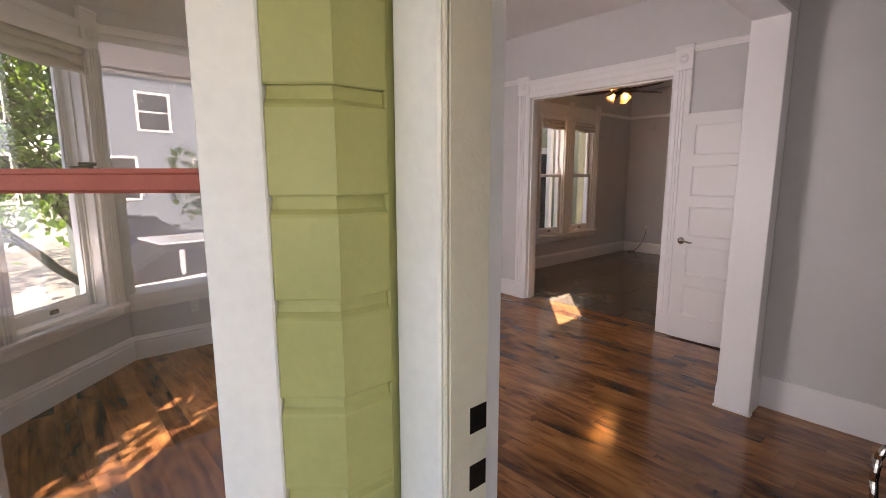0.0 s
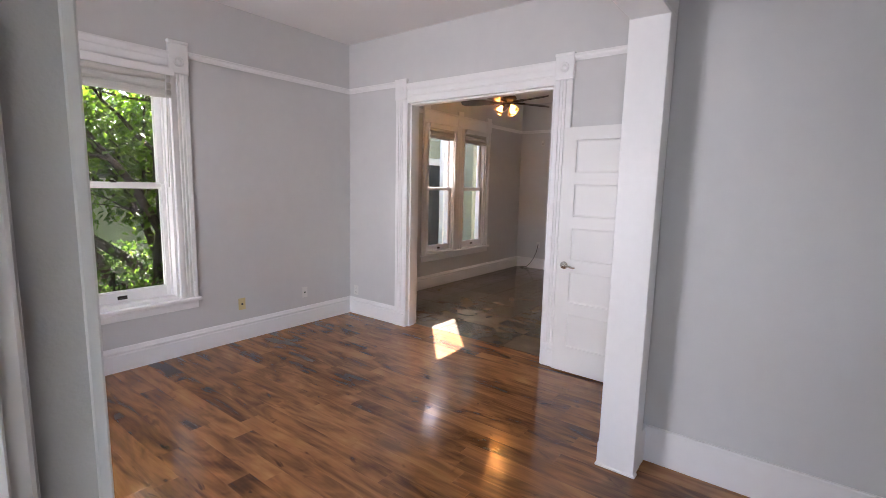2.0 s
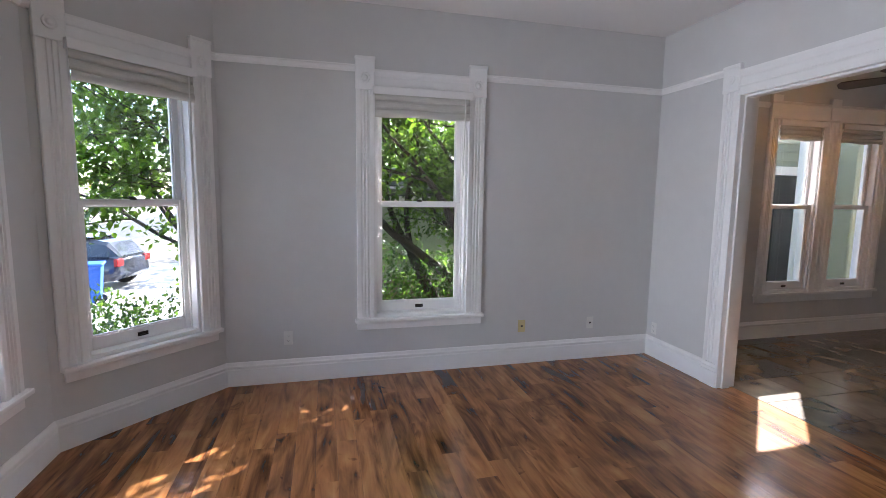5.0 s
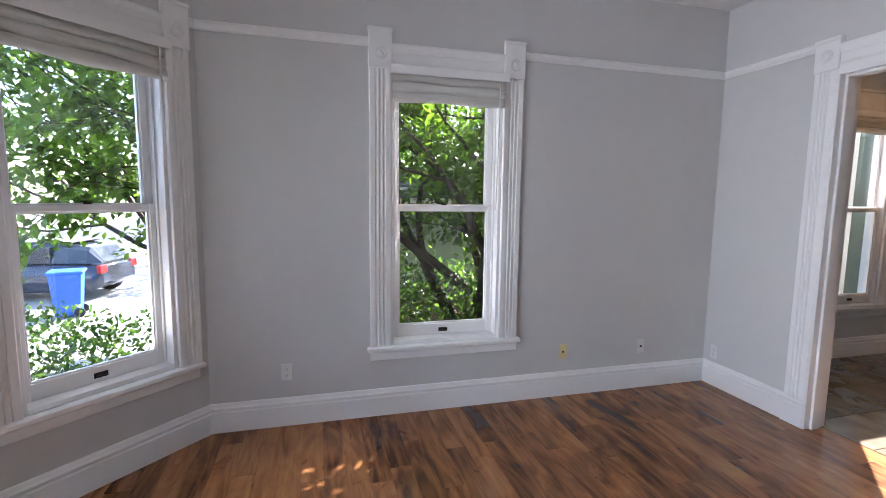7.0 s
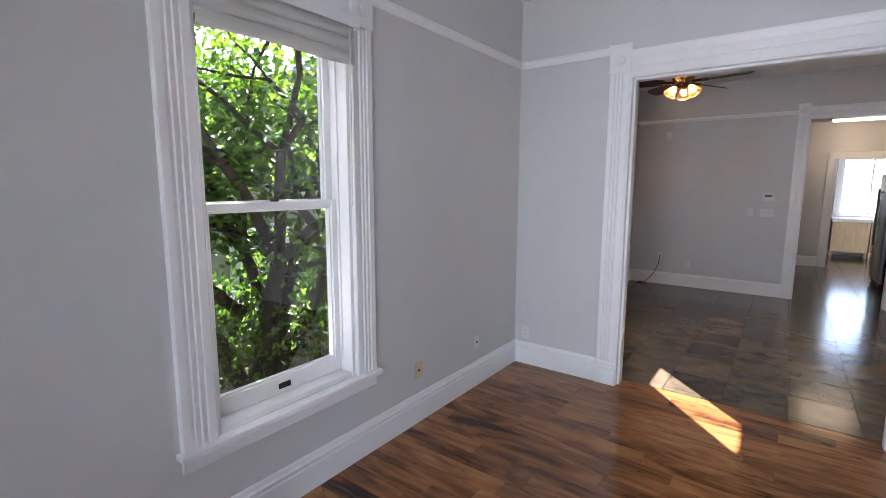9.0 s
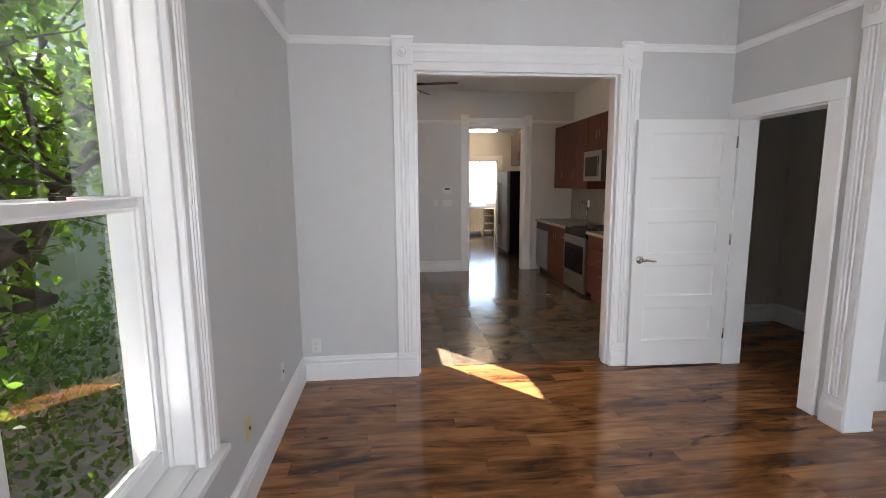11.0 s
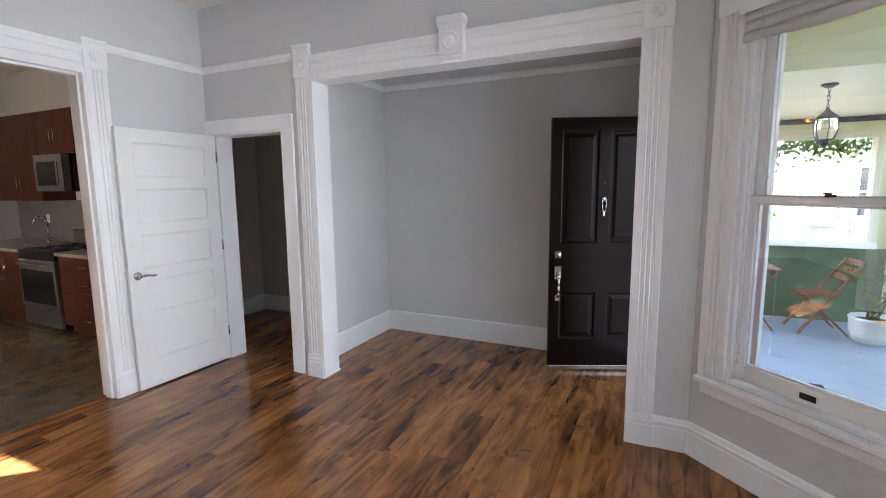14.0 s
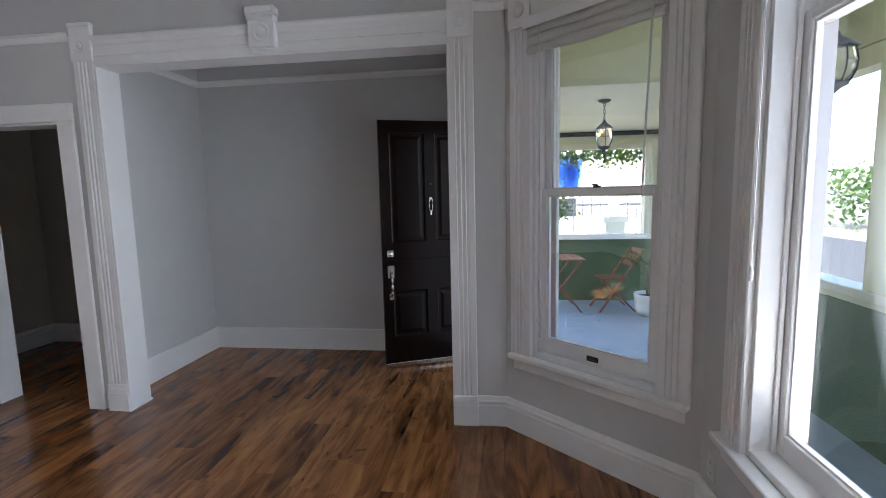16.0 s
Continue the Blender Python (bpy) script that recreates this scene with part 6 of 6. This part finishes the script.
tagged(part("tarpaulin", bm, M_BIN, m=Matrix.Translation((7.30, -1.35, 1.35))), "crumpled blue tarpaulin hung on the iron fence", "tarpaulin")
# added siding-coloured box, only there to cut off sun bound for the dining windows
part("chimney_chase", B((-6.9, -6.05, 9.43, 10.10, -1.2, 6.0), (-6.98, -5.97, 9.40, 10.15, 6.0, 6.12), bev=0.02), M_SAGE, bpy.data.objects["house"])
# side door and white posts of the neighbouring house, seen from the dining room
nd = thing("screen_door", mh @ Matrix.Translation((6.9, 0, -0.1)), "dark screen door in a white frame on the neighbouring house", "door")
part("leaf", B((-0.42, 0.42, 0.01, 0.05, 0, 2.1), bev=0.004), M_DARKGLASS, nd)
for b in ((-0.55, -0.42, 0, 0.08, 0, 2.25), (0.42, 0.55, 0, 0.08, 0, 2.25), (-0.42, 0.42, 0, 0.08, 2.1, 2.25)):
    part("frame", B(b, bev=0.004), M_EXT_WHITE, nd)
part("step", B((-0.9, 0.9, 0.0, 1.0, -0.12, 0.0), (-0.9, 0.9, 0.02, 1.0, -1.1, -0.12)), M_GREEN, nd, "green painted landing")
for x in (-0.85, 0.85):
    part("post", B((x - 0.05, x + 0.05, 0.85, 0.95, 0.0, 2.9), bev=0.004), M_EXT_WHITE, nd)
fn = thing("fence", Matrix.Translation((-7.6, 0.6, -1.2)), "weathered grey board fence between the houses", "fence")
for k in range(34):
    part("fence_board", B((-0.012, 0.012, k * 0.17, k * 0.17 + 0.155, 0, 1.45 + 0.03 * math.sin(k * 2.3)), bev=0.003), M_FENCE, fn)
for k in range(3):
    part("fence_rail", B((0.013, 0.05, 0, 5.8, 0.25 + k * 0.5, 0.33 + k * 0.5)), M_FENCE, fn)

# ---- street things ----
bn = thing("wheeled_bin", pose(-13.0, -4.3, -1.15, 0, 0, 15), "blue plastic wheeled bin on the driveway", "bin")
bm = bmesh.new()
sweep(bm, [(-0.26, -0.26), (0.26, -0.26), (0.26, 0.26), (-0.26, 0.26)], [((0, 0, 0.05), (0.85, 0, 0), (0, 0.85, 0)), ((0, 0, 0.95), (1.05, 0, 0), (0, 1.1, 0))])
part("body", bm, M_BIN, bn)
part("lid", B((-0.31, 0.31, -0.33, 0.33, 0.95, 1.02), bev=0.02), M_BIN, bn)
for x in (-0.25, 0.25):
    bm = bmesh.new()
    tube(bm, (x - 0.03, 0.22, 0.1), (x + 0.03, 0.22, 0.1), 0.1, 0.1, 16)
    part("wheel", bm, M_TYRE, bn)


def car(m, material, label, long=4.3):
    """A parked car: lofted body, glass cabin, wheels, lamps."""
    c = thing("parked_car", m, label, "car", "parked cars")
    L2 = long / 2
    bm = bmesh.new()
    secs = [(-L2, 0.45, 0.72, 0.70), (-L2 + 0.12, 0.30, 0.82, 0.80), (-L2 + 0.9, 0.24, 0.90, 0.87), (0.0, 0.22, 0.95, 0.89), (L2 - 0.9, 0.24, 0.97, 0.87), (L2 - 0.15, 0.30, 0.95, 0.80), (L2, 0.45, 0.85, 0.70)]
    sweep(bm, [(-1, 0), (-0.97, 0.5), (-0.85, 1), (0.85, 1), (0.97, 0.5), (1, 0)], [((x, 0, z0), (0, w, 0), (0, 0, z1 - z0)) for x, z0, z1, w in secs])
    for f in bm.faces:
        f.smooth = len(f.verts) == 4
    body = part("body", bm, material, c)
    bm = bmesh.new()
    sweep(bm, [(-1, 0), (-0.86, 0.8), (-0.7, 1), (0.7, 1), (0.86, 0.8), (1, 0)], [((-0.95, 0, 0.92), (0, 0.80, 0), (0, 0, 0.03)), ((-0.25, 0, 0.93), (0, 0.80, 0), (0, 0, 0.50)), ((0.9, 0, 0.95), (0, 0.78, 0), (0, 0, 0.52)), ((L2 - 0.35, 0, 0.95), (0, 0.74, 0), (0, 0, 0.38)), ((L2 - 0.06, 0, 0.90), (0, 0.70, 0), (0, 0, 0.06))])
    part("windows", bm, M_DARKGLASS, c, "dark car windows")
    part("roof", B((-0.30, 1.35, -0.60, 0.60, 1.435, 1.475), bev=0.015), material, c)
    for x in (-0.05, 0.95):
        for y in (-0.76, 0.76):
            part("pillar", B((x - 0.04, x + 0.04, y - 0.03, y + 0.03, 0.93, 1.36), bev=0.01), material, c)
    for x in (-L2 + 0.80, L2 - 0.75):
        for y in (-0.80, 0.80):
            bm = bmesh.new()
            tube(bm, (x, y - 0.1, 0.32), (x, y + 0.1, 0.32), 0.32, 0.32, 24)
            w = part("wheel", bm, M_TYRE, c)
            bm = bmesh.new()
            tube(bm, (x, y - 0.105, 0.32), (x, y + 0.105, 0.32), 0.20, 0.20, 20)
            part("rim", bm, M_STEEL, w)
    for y in (-0.66, 0.66):
        part("tail_lamp", B((L2 - 0.10, L2 + 0.005, y - 0.14, y + 0.14, 0.70, 0.90), bev=0.01), M_REDLAMP, c)
        part("headlight", B((-L2 - 0.005, -L2 + 0.1, y - 0.14, y + 0.14, 0.58, 0.70), bev=0.01), M_PLASTIC, c)
    return c

car(pose(1.6, -7.9, -1.08, 0, 0, 0), M_CARW, "white hatchback parked at the kerb", 4.0)
car(pose(3.4, -15.3, -1.19, 0, 0, 180), M_CARD, "dark saloon parked across the street", 4.6)
car(pose(-15.6, -6.2, -1.15, 0, 0, 80), M_CARD, "dark car parked on the driveway", 4.3)
car(pose(-16.5, -9.9, -1.19, 0, 0, 0), M_CARW, "white car parked along the street", 4.3)

# ---- daylight in the window openings ----
def ground_glow(name, m, x0, x1, z0, watts, colour=(1.0, 0.97, 0.92)):
    """An area lamp on the outer sill of a window's opening, for the light that sunlit ground throws up at the ceiling."""
    l = bpy.data.lights.new(name, "AREA")
    l.shape, l.size, l.size_y, l.energy, l.color = "RECTANGLE", x1 - x0 - 0.14, 0.05, watts, colour
    o = new(name, l)
    o.matrix_world = m @ Matrix.Translation(((x0 + x1) / 2, -0.165, z0 + 0.048)) @ Matrix.Rotation(radians(150), 4, "X")
    return o

ground_glow("ground_light_west", mW, YN - 2.36, YN - 1.545, 0.51, 0.35)
ground_glow("ground_light_bay_west", W_BAYW[1], 0.20, 0.955, 0.51, 0.8)
ground_glow("ground_light_bay_south", W_BAYS[1], 0.43, 1.54, 0.51, 1.0)

def sky_door(name, m, x0, x1, z0, z1, y, watts, colour=(0.88, 0.94, 1.0)):
    """An area lamp that fills an opening and faces into the room."""
    l = bpy.data.lights.new(name, "AREA")
    l.shape, l.size, l.size_y, l.energy, l.color = "RECTANGLE", x1 - x0, z1 - z0, watts, colour
    o = new(name, l)
    o.matrix_world = m @ Matrix.Translation(((x0 + x1) / 2, y, (z0 + z1) / 2)) @ Matrix.Rotation(radians(90), 4, "X")
    return o

sky_door("sky_light_bay_south", W_BAYS[1], 0.50, 1.47, 0.66, 2.16, -0.19, 3.0, (0.90, 0.95, 1.0)).data.spread = radians(110)
for x0, x1 in ((a0, a1), (b0, b1)):
    sky_door("sky_light_dining", mD, x0 + 0.05, x1 - 0.05, 0.65, 2.26, -0.14, 0.6, (1.0, 0.78, 0.56)).data.spread = radians(88)
sky_door("sky_light_front_door", mF, f0 + 0.06, f1 - 0.06, 0.1, 2.06, 0.045, 0.62).data.spread = radians(150)
sky_door("sky_light_back", mB, 0.66, 1.62, 1.0, 2.17, -0.10, 0.8, (0.75, 0.88, 1.0))

# ---- planks and tiles ----
rnd = random.Random(4)
lay(XW, XE, -0.44, 0.56, rnd)
lay(XW, XF, 0.56, 3.31, rnd)
lay(XW, 0.62, 3.31, YN + 0.14, rnd)
lay(XE, 0.62, YN + 0.14, 5.30, rnd)
TX, TY = 0.40, 0.46
tile_me = bpy.data.meshes.new("tile")
bm = B((0.002, TX - 0.002, 0.002, TY - 0.002, -0.006, 0.0), bev=0.0015)
bm.to_mesh(tile_me)
bm.free()
tile_me.materials.append(M_SLATE)
y = 6.394 - TY * 4 - 0.10
while y < 14.7:
    x = -2.31 - TX * 6
    while x < KE + 0.6:
        if y > YN + 0.13 and (x + TX < -0.66 if y < 5.30 else x < KE if y < DN else x > -2.85):
            ob = new("tile", tile_me)
            ob.parent = tile_floor
            ob.location = (x, y, 0)
        x += TX
    y += TY
